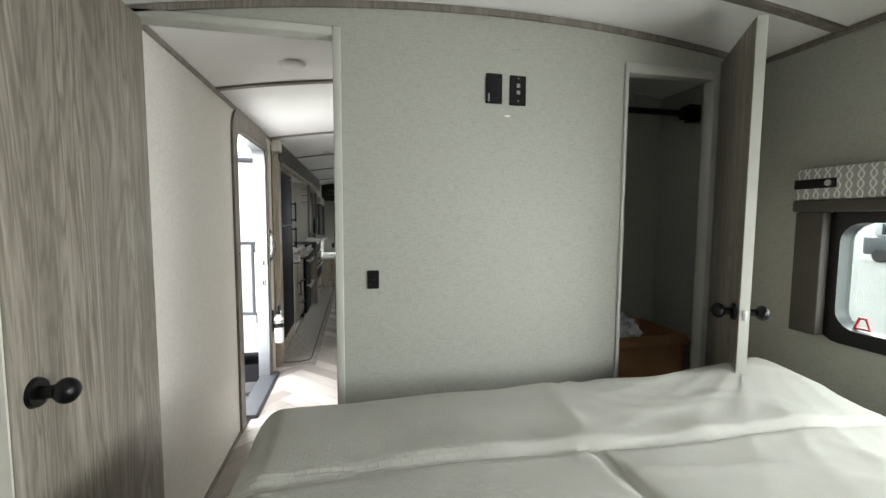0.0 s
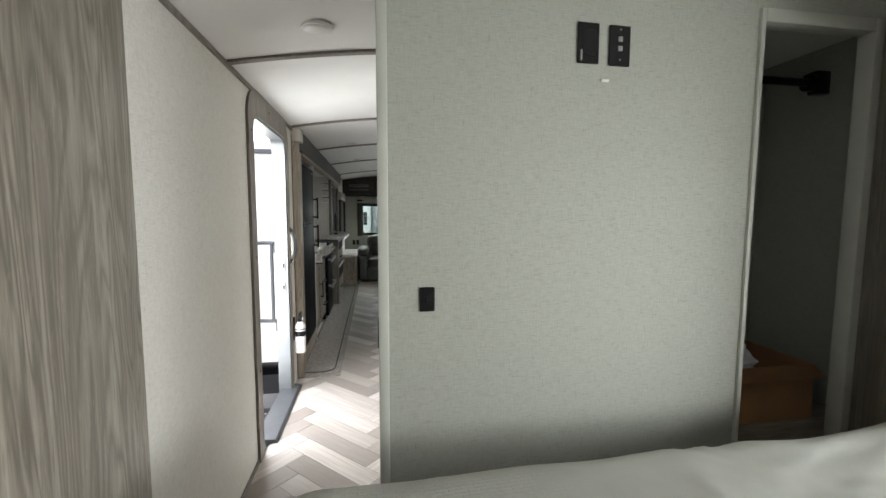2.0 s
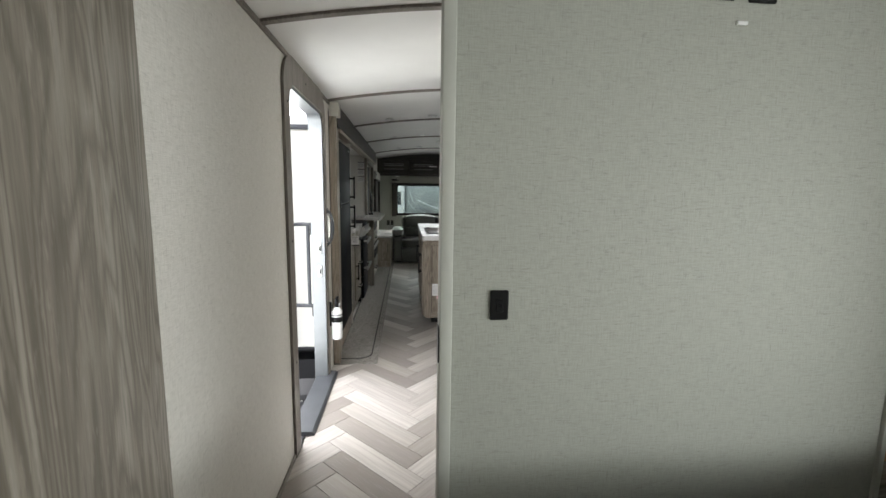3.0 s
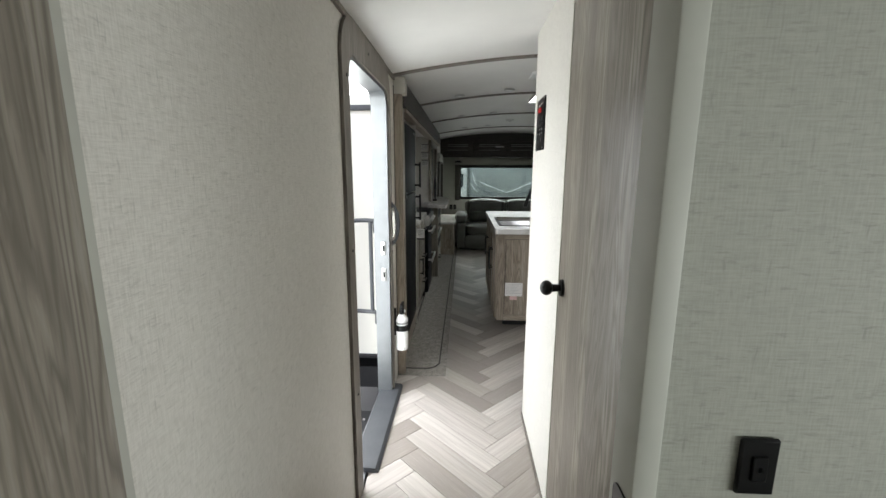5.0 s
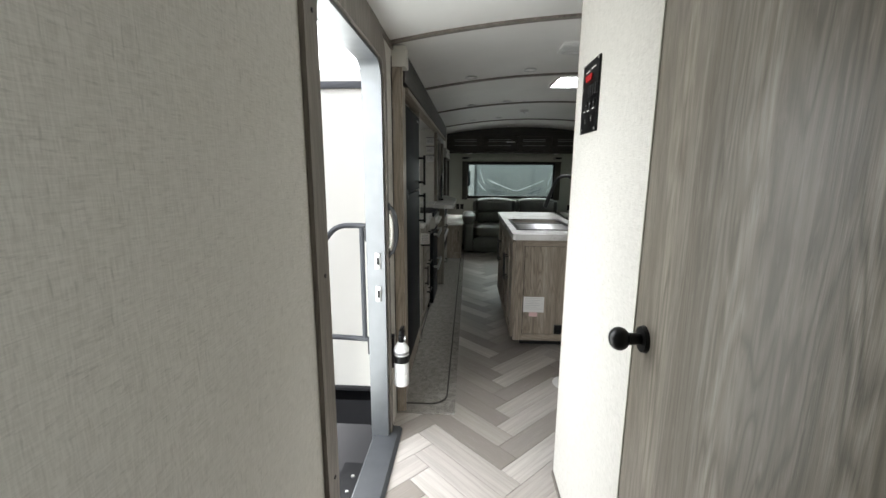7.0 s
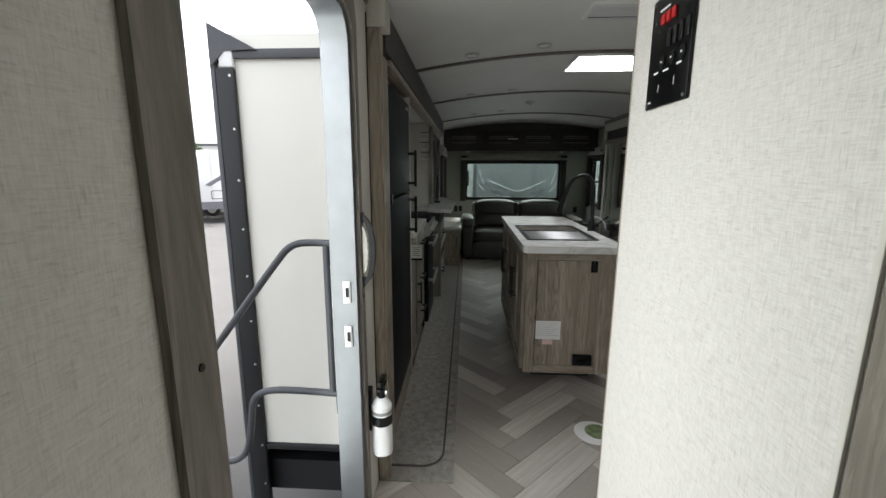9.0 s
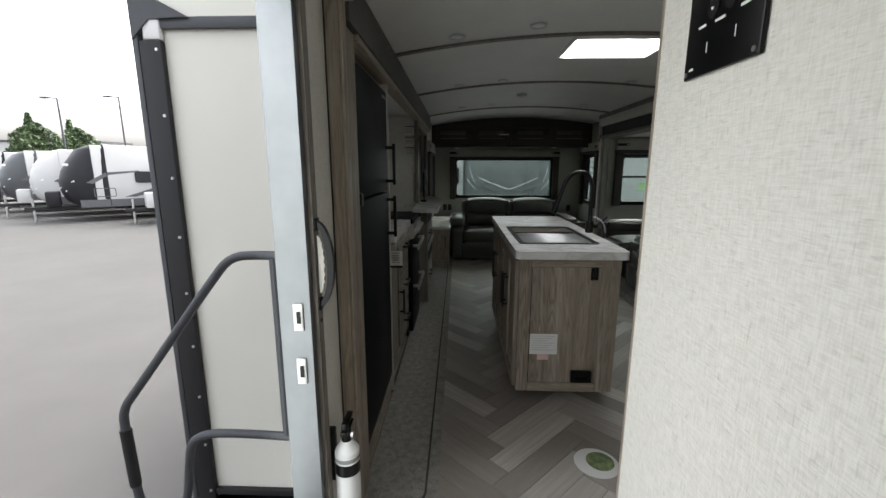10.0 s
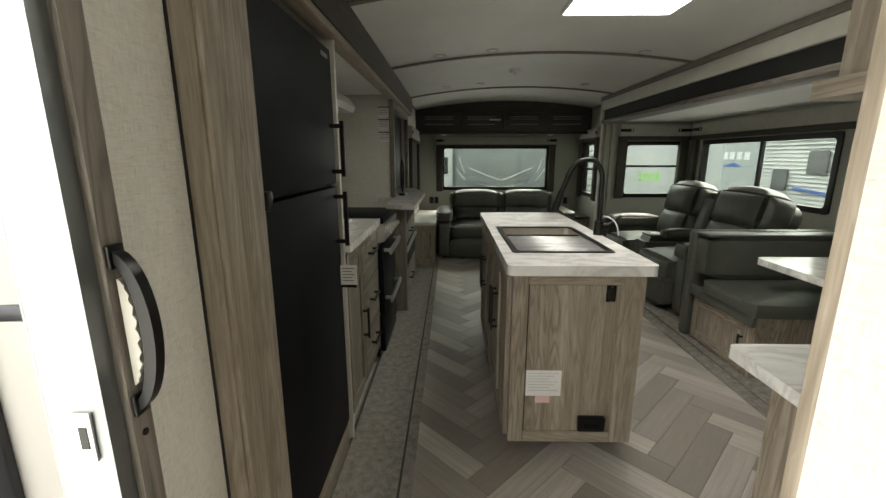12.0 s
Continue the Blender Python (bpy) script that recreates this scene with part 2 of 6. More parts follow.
WHITEPAINT = plain("white_paint", (0.78, 0.78, 0.77), 0.4, vary=0.04)
PLANK = plank_mat("vinyl_plank")
GROUT = plain("floor_base", (0.10, 0.085, 0.072), 0.8, vary=0.2)
CONCRETE = plain("concrete_lot", (0.058, 0.057, 0.055), 0.9, vary=0.12, size=0.7, bump=0.2, fine=60)
RED = plain("red_plastic", (0.5, 0.02, 0.02), 0.4)
SHADECLOTH = plain("dark_shade_cloth", (0.06, 0.055, 0.045), 0.9, vary=0.15, bump=0.15)


# ---- building helpers ----
ORIGIN = {}


def bm_new():
    return bmesh.new()


def box(bm, lo, hi, bevel=0.0, seg=2):
    """Adds a box to bm, with rounded edges where bevel is given."""
    m = Matrix.Translation([(a + b) / 2 for a, b in zip(lo, hi)]) @ Matrix.Diagonal([max(1e-4, abs(b - a)) for a, b in zip(lo, hi)] + [1])
    r = bmesh.ops.create_cube(bm, size=1.0, matrix=m)
    if bevel:
        es = {e for v in r["verts"] for e in v.link_edges}
        bmesh.ops.bevel(bm, geom=list(es), offset=bevel, segments=seg, affect="EDGES", profile=0.5, clamp_overlap=True)
    return bm


def boxed(lo, hi, bevel=0.0, seg=2):
    return box(bm_new(), lo, hi, bevel, seg)


def rod(bm, a, b, r0, r1=None, seg=16):
    """Adds a round bar from a to b."""
    a, b = Vector(a), Vector(b)
    d = b - a
    m = Matrix.Translation((a + b) / 2) @ d.to_track_quat("Z", "Y").to_matrix().to_4x4()
    bmesh.ops.create_cone(bm, cap_ends=True, segments=seg, radius1=r0, radius2=r0 if r1 is None else r1, depth=d.length, matrix=m)
    return bm


def ball(bm, c, r, squash=(1, 1, 1), u=18, v=12):
    bmesh.ops.create_uvsphere(bm, u_segments=u, v_segments=v, radius=1.0, matrix=Matrix.Translation(c) @ Matrix.Diagonal((r * squash[0], r * squash[1], r * squash[2], 1)))
    return bm


def tube(bm, pts, r, seg=10, rounds=0):
    """Adds a bent pipe through pts; corners are softened by cutting them rounds times."""
    P = [Vector(p) for p in pts]
    for _ in range(rounds):
        Q = [P[0]]
        for a, b in zip(P, P[1:]):
            Q += [a.lerp(b, 0.25), a.lerp(b, 0.75)]
        P = Q + [P[-1]]
    rings, side = [], None
    for k, p in enumerate(P):
        d = (P[min(k + 1, len(P) - 1)] - P[max(k - 1, 0)]).normalized()
        if side is None:
            side = d.orthogonal().normalized()
        side = (side - d * side.dot(d)).normalized()
        up = d.cross(side)
        rings.append([bm.verts.new(p + r * (math.cos(a) * side + math.sin(a) * up)) for a in (2 * math.pi * i / seg for i in range(seg))])
    for A, B in zip(rings, rings[1:]):
        for i in range(seg):
            bm.faces.new((A[i], A[(i + 1) % seg], B[(i + 1) % seg], B[i]))
    bm.faces.new(rings[0][::-1])
    bm.faces.new(rings[-1])
    return bm


def prism(bm, outline, axis, d0, d1):
    """Adds a closed outline of (u, v) points drawn out along an axis: x takes (y, z), y takes (x, z), z takes (x, y)."""
    def put(u, v, d):
        return {"x": (d, u, v), "y": (u, d, v), "z": (u, v, d)}[axis]
    A = [bm.verts.new(put(u, v, d0)) for u, v in outline]
    B = [bm.verts.new(put(u, v, d1)) for u, v in outline]
    bm.faces.new(A)
    bm.faces.new(B[::-1])
    n = len(A)
    for i in range(n):
        bm.faces.new((A[i], B[i], B[(i + 1) % n], A[(i + 1) % n]))
    bmesh.ops.recalc_face_normals(bm, faces=bm.faces)
    return bm


def rounded(u0, v0, u1, v1, r, seg=6, corners=(1, 1, 1, 1)):
    """The outline of a rectangle with rounded corners, from the lower left corner round."""
    pts = []
    for k, (cu, cv, a) in enumerate(((u0, v0, 180), (u1, v0, 270), (u1, v1, 0), (u0, v1, 90))):
        if not corners[k] or r <= 0:
            pts.append((cu, cv))
            continue
        ou, ov = cu + (r if cu == u0 else -r), cv + (r if cv == v0 else -r)
        pts += [(ou + r * math.cos(radians(a + 90 * i / seg)), ov + r * math.sin(radians(a + 90 * i / seg))) for i in range(seg + 1)]
    return pts


def ring(bm, outer, inner, axis, d0, d1):
    """A frame between two outlines that have the same number of points, drawn out along an axis."""
    def put(p, d):
        return {"x": (d, *p), "y": (p[0], d, p[1]), "z": (*p, d)}[axis]
    L = [[bm.verts.new(put(p, d)) for p in o] for o in (outer, inner) for d in (d0, d1)]
    n = len(outer)
    for i in range(n):
        j = (i + 1) % n
        for A, B in ((L[0], L[2]), (L[1], L[3]), (L[0], L[1]), (L[2], L[3])):
            bm.faces.new((A[i], A[j], B[j], B[i]))
    bmesh.ops.recalc_face_normals(bm, faces=bm.faces)
    return bm


def slab(bm, axis, d0, d1, u0, u1, v0, v1, holes=()):
    """A wall between d0 and d1 along an axis, with rectangular openings (u0, u1, v0, v1) right through it."""
    us = sorted({u0, u1, *[min(max(h[k], u0), u1) for h in holes for k in (0, 1)]})
    vs = sorted({v0, v1, *[min(max(h[k], v0), v1) for h in holes for k in (2, 3)]})
    def put(u, v, d):
        return {"x": (d, u, v), "y": (u, d, v), "z": (u, v, d)}[axis]
    V = {(i, j, k): bm.verts.new(put(u, v, d)) for i, u in enumerate(us) for j, v in enumerate(vs) for k, d in enumerate((d0, d1))}
    def solid(i, j):
        if not (0 <= i < len(us) - 1 and 0 <= j < len(vs) - 1):
            return False
        cu, cv = (us[i] + us[i + 1]) / 2, (vs[j] + vs[j + 1]) / 2
        return not any(h[0] < cu < h[1] and h[2] < cv < h[3] for h in holes)
    for i in range(len(us) - 1):
        for j in range(len(vs) - 1):
            if not solid(i, j):
                continue
            for k in (0, 1):
                bm.faces.new([V[a, b, k] for a, b in ((i, j), (i + 1, j), (i + 1, j + 1), (i, j + 1))])
            for di, dj, e in ((-1, 0, ((i, j), (i, j + 1))), (1, 0, ((i + 1, j), (i + 1, j + 1))), (0, -1, ((i, j), (i + 1, j))), (0, 1, ((i, j + 1), (i + 1, j + 1)))):
                if not solid(i + di, j + dj):
                    a, b = e
                    bm.faces.new((V[(*a, 0)], V[(*b, 0)], V[(*b, 1)], V[(*a, 1)]))
    bmesh.ops.delete(bm, geom=[v for v in bm.verts if not v.link_faces], context="VERTS")
    bmesh.ops.recalc_face_normals(bm, faces=bm.faces)
    return bm


def mesh_of(name, bm, material, shift=None, smooth=40):
    if shift is not None:
        bmesh.ops.translate(bm, verts=bm.verts, vec=-Vector(shift))
    me = bpy.data.meshes.new(name)
    if smooth:
        for f in bm.faces:
            f.smooth = True
        for e in bm.edges:
            if len(e.link_faces) == 2 and e.calc_face_angle(0) > radians(smooth):
                e.smooth = False
    bm.to_mesh(me)
    bm.free()
    me.materials.append(material)
    return me


def thing(name, at, label, category, group="", kind=""):
    """An empty at a thing's base, to carry its parts."""
    ob = new(name)
    ob.empty_display_size = 0.05
    ob.location = at
    ORIGIN[ob] = Vector(at)
    return tagged(ob, label, category, group, kind)


def part(name, bm, material, parent, label="", smooth=40):
    """One mesh, drawn in world coordinates, under a thing or a part."""
    ob = new(name, mesh_of(name, bm, material, ORIGIN[parent], smooth))
    ob.parent = parent
    ORIGIN[ob] = ORIGIN[parent]
    return tagged(ob, label)


def solo(name, bm, material, label, category, group="", kind="", smooth=40):
    """A thing that is one mesh."""
    co = [v.co for v in bm.verts]
    base = Vector(((min(c.x for c in co) + max(c.x for c in co)) / 2, (min(c.y for c in co) + max(c.y for c in co)) / 2, min(c.z for c in co)))
    ob = new(name, mesh_of(name, bm, material, base, smooth))
    ob.location = base
    ORIGIN[ob] = base
    return tagged(ob, label, category, group, kind)


def build(name, bm, material, label, category="", smooth=0):
    """A piece of the setting, in world coordinates."""
    ob = new(name, mesh_of(name, bm, material, None, smooth))
    ORIGIN[ob] = Vector((0, 0, 0))
    return tagged(ob, label, category or name.split("_")[0], "", "structure")


# ---- the shell of the trailer ----
XL, XR, XLO, XRO = -0.698, 1.78, -0.752, 1.84
YF, YR = -1.1, 9.6
GROUND = -0.78
SXL, SXR = -1.30, 2.83            # outer walls of the two slide-outs


def crown(x):
    """Height of the arched ceiling."""
    return 2.152 - 0.070 * (x - 0.60) ** 2


def arch_strip(bm, y0, y1, dz0, dz1, x0=XL, x1=XR, n=24):
    """A band that follows the ceiling's arch."""
    xs = [x0 + (x1 - x0) * i / n for i in range(n + 1)]
    return prism(bm, [(x, crown(x) + dz0) for x in xs] + [(x, crown(x) + dz1) for x in reversed(xs)], "y", y0, y1)


floor = build("floor", boxed((XL, YF, -0.06), (XR, YR, -0.004)), GROUT, "herringbone floor of grey-brown vinyl oak planks")
under = build("floor_underside", boxed((XLO, YF, -0.2), (XRO, YR, -0.0605)), DARKTRIM, "dark underside of the trailer floor", "floor")

# skylight well over the kitchen island
SKY = (0.405, 0.975, 5.10, 5.52)
bm = bm_new()
xs = sorted({XL + (XR - XL) * i / 24 for i in range(25)} | {SKY[0], SKY[1]})
ys = [YF, SKY[2], SKY[3], YR]
grid = {(i, j, k): bm.verts.new((x, y, crown(x) + 0.05 * k)) for i, x in enumerate(xs) for j, y in enumerate(ys) for k in (0, 1)}
for i in range(len(xs) - 1):
    for j in range(3):
        if j == 1 and SKY[0] - 1e-6 <= xs[i] < SKY[1] - 1e-6:
            continue
        for k in (0, 1):
            bm.faces.new([grid[a, b, k] for a, b in ((i, j), (i + 1, j), (i + 1, j + 1), (i, j + 1))])
build("ceiling", bm, CEIL, "pale arched ceiling of smooth panels", smooth=60)
skylight = thing("skylight", (0.69, 5.31, 2.15), "square white roof skylight with a milky dome", "skylight", kind="structure")
o, i_ = rounded(SKY[0] - 0.025, SKY[2] - 0.025, SKY[1] + 0.025, SKY[3] + 0.025, 0.02, 3), rounded(SKY[0], SKY[2], SKY[1], SKY[3], 0.01, 3)
part("well", ring(bm_new(), rounded(SKY[0] - 0.012, SKY[2] - 0.012, SKY[1] + 0.012, SKY[3] + 0.012, 0.01, 3), i_, "z", 2.128, 2.32), WHITEPAINT, skylight)
DOME = Nodes("milky_dome")
tl = DOME.n("BsdfTranslucent", Color=(0.9, 0.92, 0.96, 1))
tp = DOME.n("BsdfTransparent", Color=(0.9, 0.93, 1.0, 1))
mx = DOME.n("MixShader", Fac=0.35)
DOME.link(tl.outputs[0], mx.inputs[1])
DOME.link(tp.outputs[0], mx.inputs[2])
DOME.link(mx.outputs[0], DOME.t.nodes["Material Output"].inputs["Surface"])
part("dome", prism(bm_new(), rounded(SKY[0] - 0.02, SKY[2] - 0.02, SKY[1] + 0.02, SKY[3] + 0.02, 0.02, 3), "z", 2.321, 2.325), DOME.m, skylight)

# entry doorway, kitchen slide-out and windows in the two long walls
ENTRY = (2.755, 3.60, 0.0, 1.93)
KSLIDE = (3.92, 7.84, -0.02, 1.90)
LWIN = (8.15, 9.05, 0.95, 1.60)
DSLIDE = (4.375, 8.54, -0.02, 1.86)
BEDWIN = (-0.95, 1.185, 0.925, 1.385)
RSWIN = (8.80, 9.35, 0.85, 1.58)
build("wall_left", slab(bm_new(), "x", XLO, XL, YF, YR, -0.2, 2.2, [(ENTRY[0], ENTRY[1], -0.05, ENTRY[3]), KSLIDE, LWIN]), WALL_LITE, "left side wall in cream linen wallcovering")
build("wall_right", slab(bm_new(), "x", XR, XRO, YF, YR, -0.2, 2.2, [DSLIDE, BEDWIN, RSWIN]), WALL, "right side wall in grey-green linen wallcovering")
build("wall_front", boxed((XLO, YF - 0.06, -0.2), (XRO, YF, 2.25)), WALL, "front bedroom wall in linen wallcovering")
RWIN = (-0.33, 1.30, 0.90, 1.54)
build("wall_rear", slab(bm_new(), "y", YR, YR + 0.06, XLO, XRO, -0.2, 2.25, [RWIN]), WALL, "rear wall in linen wallcovering around a wide window")
build("roof", boxed((XLO, YF - 0.06, 2.2), (XLO + 0.9, YR + 0.06, 2.3)), FIBREGLASS, "white trailer roof edge", "roof")
build("roof_edge", boxed((XRO - 0.7, YF - 0.06, 2.2), (XRO, YR + 0.06, 2.3)), FIBREGLASS, "white trailer roof edge", "roof")

# bedroom partition: doorway and wardrobe opening
PY0, PY1 = 1.53, 1.57
DOORX = (-0.694, -0.043)
CLOSX = (1.126, 1.56)
bm = slab(bm_new(), "y", PY0, PY1, XL, XR, 0.0, 2.09, [(DOORX[0], DOORX[1], -0.1, 2.005), (CLOSX[0], CLOSX[1], 0.45, 1.985)])
for v in bm.verts:
    if v.co.z > 2.08:
        v.co.z = crown(v.co.x) - 0.002
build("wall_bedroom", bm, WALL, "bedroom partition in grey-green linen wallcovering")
bm = bm_new()
arch_strip(bm, PY0 - 0.012, PY0 - 0.0005, -0.026, -0.003)
build("trim_bedroom_arch", bm, TRIM, "taupe trim along the arched ceiling", "trim")
# doorway casing
bm = bm_new()
box(bm, (DOORX[1] - 0.004, PY0 - 0.012, 0), (DOORX[1] + 0.024, PY1 + 0.012, 2.029), 0.003)
box(bm, (DOORX[0] - 0.003, PY0 - 0.012, 0), (DOORX[0] + 0.004, PY1 + 0.012, 2.029), 0.003)
box(bm, (DOORX[0] + 0.0045, PY0 - 0.012, 2.001), (DOORX[1] - 0.0045, PY1 + 0.012, 2.029), 0.003)
build("trim_bedroom_doorway", bm, CASING, "pale casing round the bedroom doorway", "trim", 30)
solo("strike_plate", prism(bm_new(), rounded(1.520, 0.990, 1.564, 1.075, 0.012, 5), "x", DOORX[1] - 0.0068, DOORX[1] - 0.0043), BLACK, "black rounded strike plate on the doorway casing", "strike plate")
bm = bm_new()
box(bm, (CLOSX[0] - 0.006, PY0 - 0.01, 0.45), (CLOSX[0] + 0.010, PY1 + 0.004, 2.0), 0.003)
box(bm, (CLOSX[1] - 0.012, PY0 - 0.01, 0.45), (CLOSX[1] + 0.03, PY1 + 0.004, 2.0), 0.003)
box(bm, (CLOSX[0] + 0.0105, PY0 - 0.01, 1.96), (CLOSX[1] - 0.0125, PY1 + 0.004, 2.0), 0.003)
build("trim_wardrobe_opening", bm, CASING, "pale casing round the wardrobe opening", "trim", 30)

# wardrobe interior and bathroom core behind the partition
BX0, BX1, BY1 = 0.128, 0.168, 3.39
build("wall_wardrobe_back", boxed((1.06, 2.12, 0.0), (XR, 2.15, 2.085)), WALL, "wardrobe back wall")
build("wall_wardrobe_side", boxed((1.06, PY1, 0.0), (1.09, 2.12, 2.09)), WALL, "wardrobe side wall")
build("wardrobe_floor", boxed((1.09, PY1, 0.42), (XR, 2.12, 0.585)), OAK_X, "wood wardrobe floor over the wheel well", "floor")
BDOOR = (1.885, 2.638)
bm = slab(bm_new(), "x", BX0, BX1, PY1, BY1, 0.0, 2.13, [(BDOOR[0], BDOOR[1], -0.1, 2.005)])
for v in bm.verts:
    if v.co.z > 2.1:
        v.co.z = crown(v.co.x) - 0.002
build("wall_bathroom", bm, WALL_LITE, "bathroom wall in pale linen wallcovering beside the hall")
bm = slab(bm_new(), "y", BY1 - 0.04, BY1, BX1, XR, 0.0, 2.07, [])
build("wall_bathroom_rear", bm, WALL_LITE, "rear bathroom wall in pale linen wallcovering")
bm = bm_new()
box(bm, (BX0 + 0.003, BY1 + 0.0005, 0.0), (BX1 + 0.03, BY1 + 0.022, crown(0.1) - 0.004), 0.003)
build("trim_bathroom_corner", bm, CAB, "oak corner post at the end of the bathroom wall", "trim", 30)
bm = bm_new()
box(bm, (BX0 - 0.008, BDOOR[0] - 0.035, 0.0), (BX0 - 0.0005, BDOOR[0] - 0.004, 2.04), 0.003)
box(bm, (BX0 - 0.008, BDOOR[0] - 0.0035, 2.006), (BX0 - 0.0005, BDOOR[1] + 0.012, 2.04), 0.003)
box(bm, (BX0 - 0.006, BDOOR[1] + 0.002, 0.0), (BX0 - 0.0005, BDOOR[1] + 0.012, 2.0055), 0.002)
build("trim_bathroom_doorway", bm, PALETRIM, "thin pale casing round the bathroom door", "trim", 30)

# ceiling battens and corner trims
bm = bm_new()
for y in (1.20, 2.40):
    arch_strip(bm, y - 0.018, y + 0.018, -0.012, 0.004)
for y in (3.80, 5.05, 6.41, 7.97):
    arch_strip(bm, y - 0.018, y + 0.018, -0.012, 0.004)
build("trim_ceiling_battens", bm, TRIM, "taupe battens across the arched ceiling", "trim")
bm = bm_new()
for x in (XL, XR - 0.012):
    z = crown(XL if x == XL else XR)
    for y0, y1 in ((YF, PY0 - 0.013), (PY1 + 0.001, BY1 + 0.0) if x == XL else (BY1 + 0.001, YR), (BY1 + 0.001, YR) if x == XL else (PY1 + 0.6, BY1 - 0.05)):
        box(bm, (x, y0, z - 0.022), (x + 0.012, y1, z - 0.001))
build("trim_ceiling_corner", bm, TRIM, "taupe trim between walls and ceiling", "trim")
bm = bm_new()
box(bm, (XL + 0.0005, PY1 + 0.013, 0.0), (XL + 0.009, 2.66, 0.022))
box(bm, (BX0 - 0.007, BDOOR[1] + 0.013, 0.0), (BX0 - 0.0005, BY1, 0.022))
build("baseboard", bm, TRIM, "low taupe baseboard along the hall", "baseboard")

# arched surround of the entry doorway, its aluminium frame and the threshold
entry = thing("door_1", (XL, 3.15, 0), "entry doorway with rounded top corners, no leaf in view", "doorway", kind="structure")
outer = rounded(2.665, 0.0, 3.655, 2.035, 0.17, 10, (0, 0, 1, 1))
inner = rounded(2.755, 0.0, 3.615, 1.90, 0.10, 10, (0, 0, 1, 1))
part("surround", ring(bm_new(), outer, inner, "x", XL + 0.0005, XL + 0.014), TRIM, entry, "taupe wood surround with rounded corners")
inner2 = rounded(2.775, 0.002, 3.585, 1.885, 0.09, 10, (0, 0, 1, 1))
part("frame", ring(bm_new(), [(u, v) for u, v in inner], inner2, "x", XLO - 0.03, XL + 0.002), ALU, entry, "bright aluminium frame")
outer3 = rounded(2.70, -0.06, 3.665, 1.965, 0.15, 10, (0, 0, 1, 1))
part("outer_flange", ring(bm_new(), outer3, inner2, "x", XLO - 0.034, XLO - 0.0305), ALU, entry)
for z in (0.978, 0.812):
    bm = boxed((-0.744, 3.5795, z - 0.04), (-0.716, 3.5845, z + 0.04), 0.001)
    sp = part("strike", bm, STEEL, entry, "chrome latch strike")
    part("slot", boxed((-0.735, 3.5782, z - 0.018), (-0.723, 3.5794, z + 0.018)), BLACK, sp)
for y, z in ((2.717, 0.5), (2.717, 1.13), (2.717, 1.8), (3.635, 0.95), (3.1, 1.97)):
    part("screw", rod(bm_new(), (XL + 0.0135, y, z), (XL + 0.0165, y, z), 0.006, seg=10), DARKTRIM, entry)
bm = bm_new()
prism(bm, [(XLO - 0.02, -0.055), (XL + 0.06, -0.0035), (XL + 0.06, 0.010), (XL + 0.045, 0.024), (XLO - 0.02, 0.030)], "y", 2.86, 3.68)
build("threshold", bm, GREYPOWDER, "grey metal threshold strip at the entry", "threshold", 20)

# ---- kitchen slide-out ----
KY0, KY1, KZ = 3.95, 7.82, 1.88
build("slide_kitchen_floor", boxed((SXL, KY0, -0.16), (XLO - 0.001, KY1, 0.004)), DARKTRIM, "kitchen slide-out floor", "floor")
build("slide_kitchen_wall_outer", slab(bm_new(), "x", SXL - 0.04, SXL, KY0, KY1, -0.16, 1.92, []), WALL_LITE, "back wall of the kitchen slide-out in pale wallcovering", "wall")
build("slide_kitchen_roof", boxed((SXL - 0.01, KY0 - 0.02, 1.925), (XLO - 0.001, KY1 + 0.02, 1.93)), FIBREGLASS, "slide-out roof", "roof")
build("slide_kitchen_ceiling", boxed((SXL, KY0, KZ), (XL + 0.0, KY1, KZ + 0.04)), CEIL, "slide-out ceiling", "ceiling")
build("slide_kitchen_wall_end", boxed((SXL, KY1, -0.16), (XLO - 0.001, KY1 + 0.04, 1.92)), WALL_LITE, "far end wall of the kitchen slide-out", "wall")
endwall = thing("slide_out_end", (-1.05, 3.93, -0.16), "cream fibreglass end wall of the slide-out with black rubber flange", "slide-out", kind="structure")
part("panel", boxed((SXL - 0.03, 3.905, 0.13), (XLO - 0.001, KY0 - 0.001, 1.93)), FIBREGLASS, endwall)
part("flange", boxed((SXL - 0.015, 3.88, -0.35), (SXL + 0.06, 3.904, 1.80), 0.006), DARKTRIM, endwall, "black flange strip with rivets")
part("flange_side", boxed((SXL - 0.035, 3.88, -0.35), (SXL - 0.0155, 4.05, 1.90), 0.004), GREYPOWDER, endwall)
part("top_rail", boxed((SXL + 0.06, 3.885, 1.835), (XLO - 0.05, 3.9045, 1.87), 0.003), GREYPOWDER, endwall, "grey rain rail")
part("top_cap", boxed((SXL + 0.0, 3.88, 1.80), (SXL + 0.06, 3.904, 1.87), 0.01), WHITEPAINT, endwall)
part("bottom_rail", boxed((SXL + 0.06, 3.885, 0.105), (XLO - 0.01, 3.9045, 0.132), 0.003), DARKTRIM, endwall)
bm = prism(bm_new(), [(SXL - 0.03, 1.80), (SXL + 0.03, 1.86), (SXL + 0.16, 1.865), (SXL - 0.03, 1.965)], "y", 3.875, 3.90)
part("awning_end", bm, GREYPOWDER, endwall, "grey slide topper bracket")
for k in range(11):
    z = -0.28 + 0.205 * k
    part("rivet", rod(bm_new(), (SXL + 0.045, 3.876, z), (SXL + 0.045, 3.8805, z), 0.005, seg=8), STEEL, endwall)

BINDING = plain("dark_carpet_binding", (0.05, 0.045, 0.04), 0.9, bump=0.4)
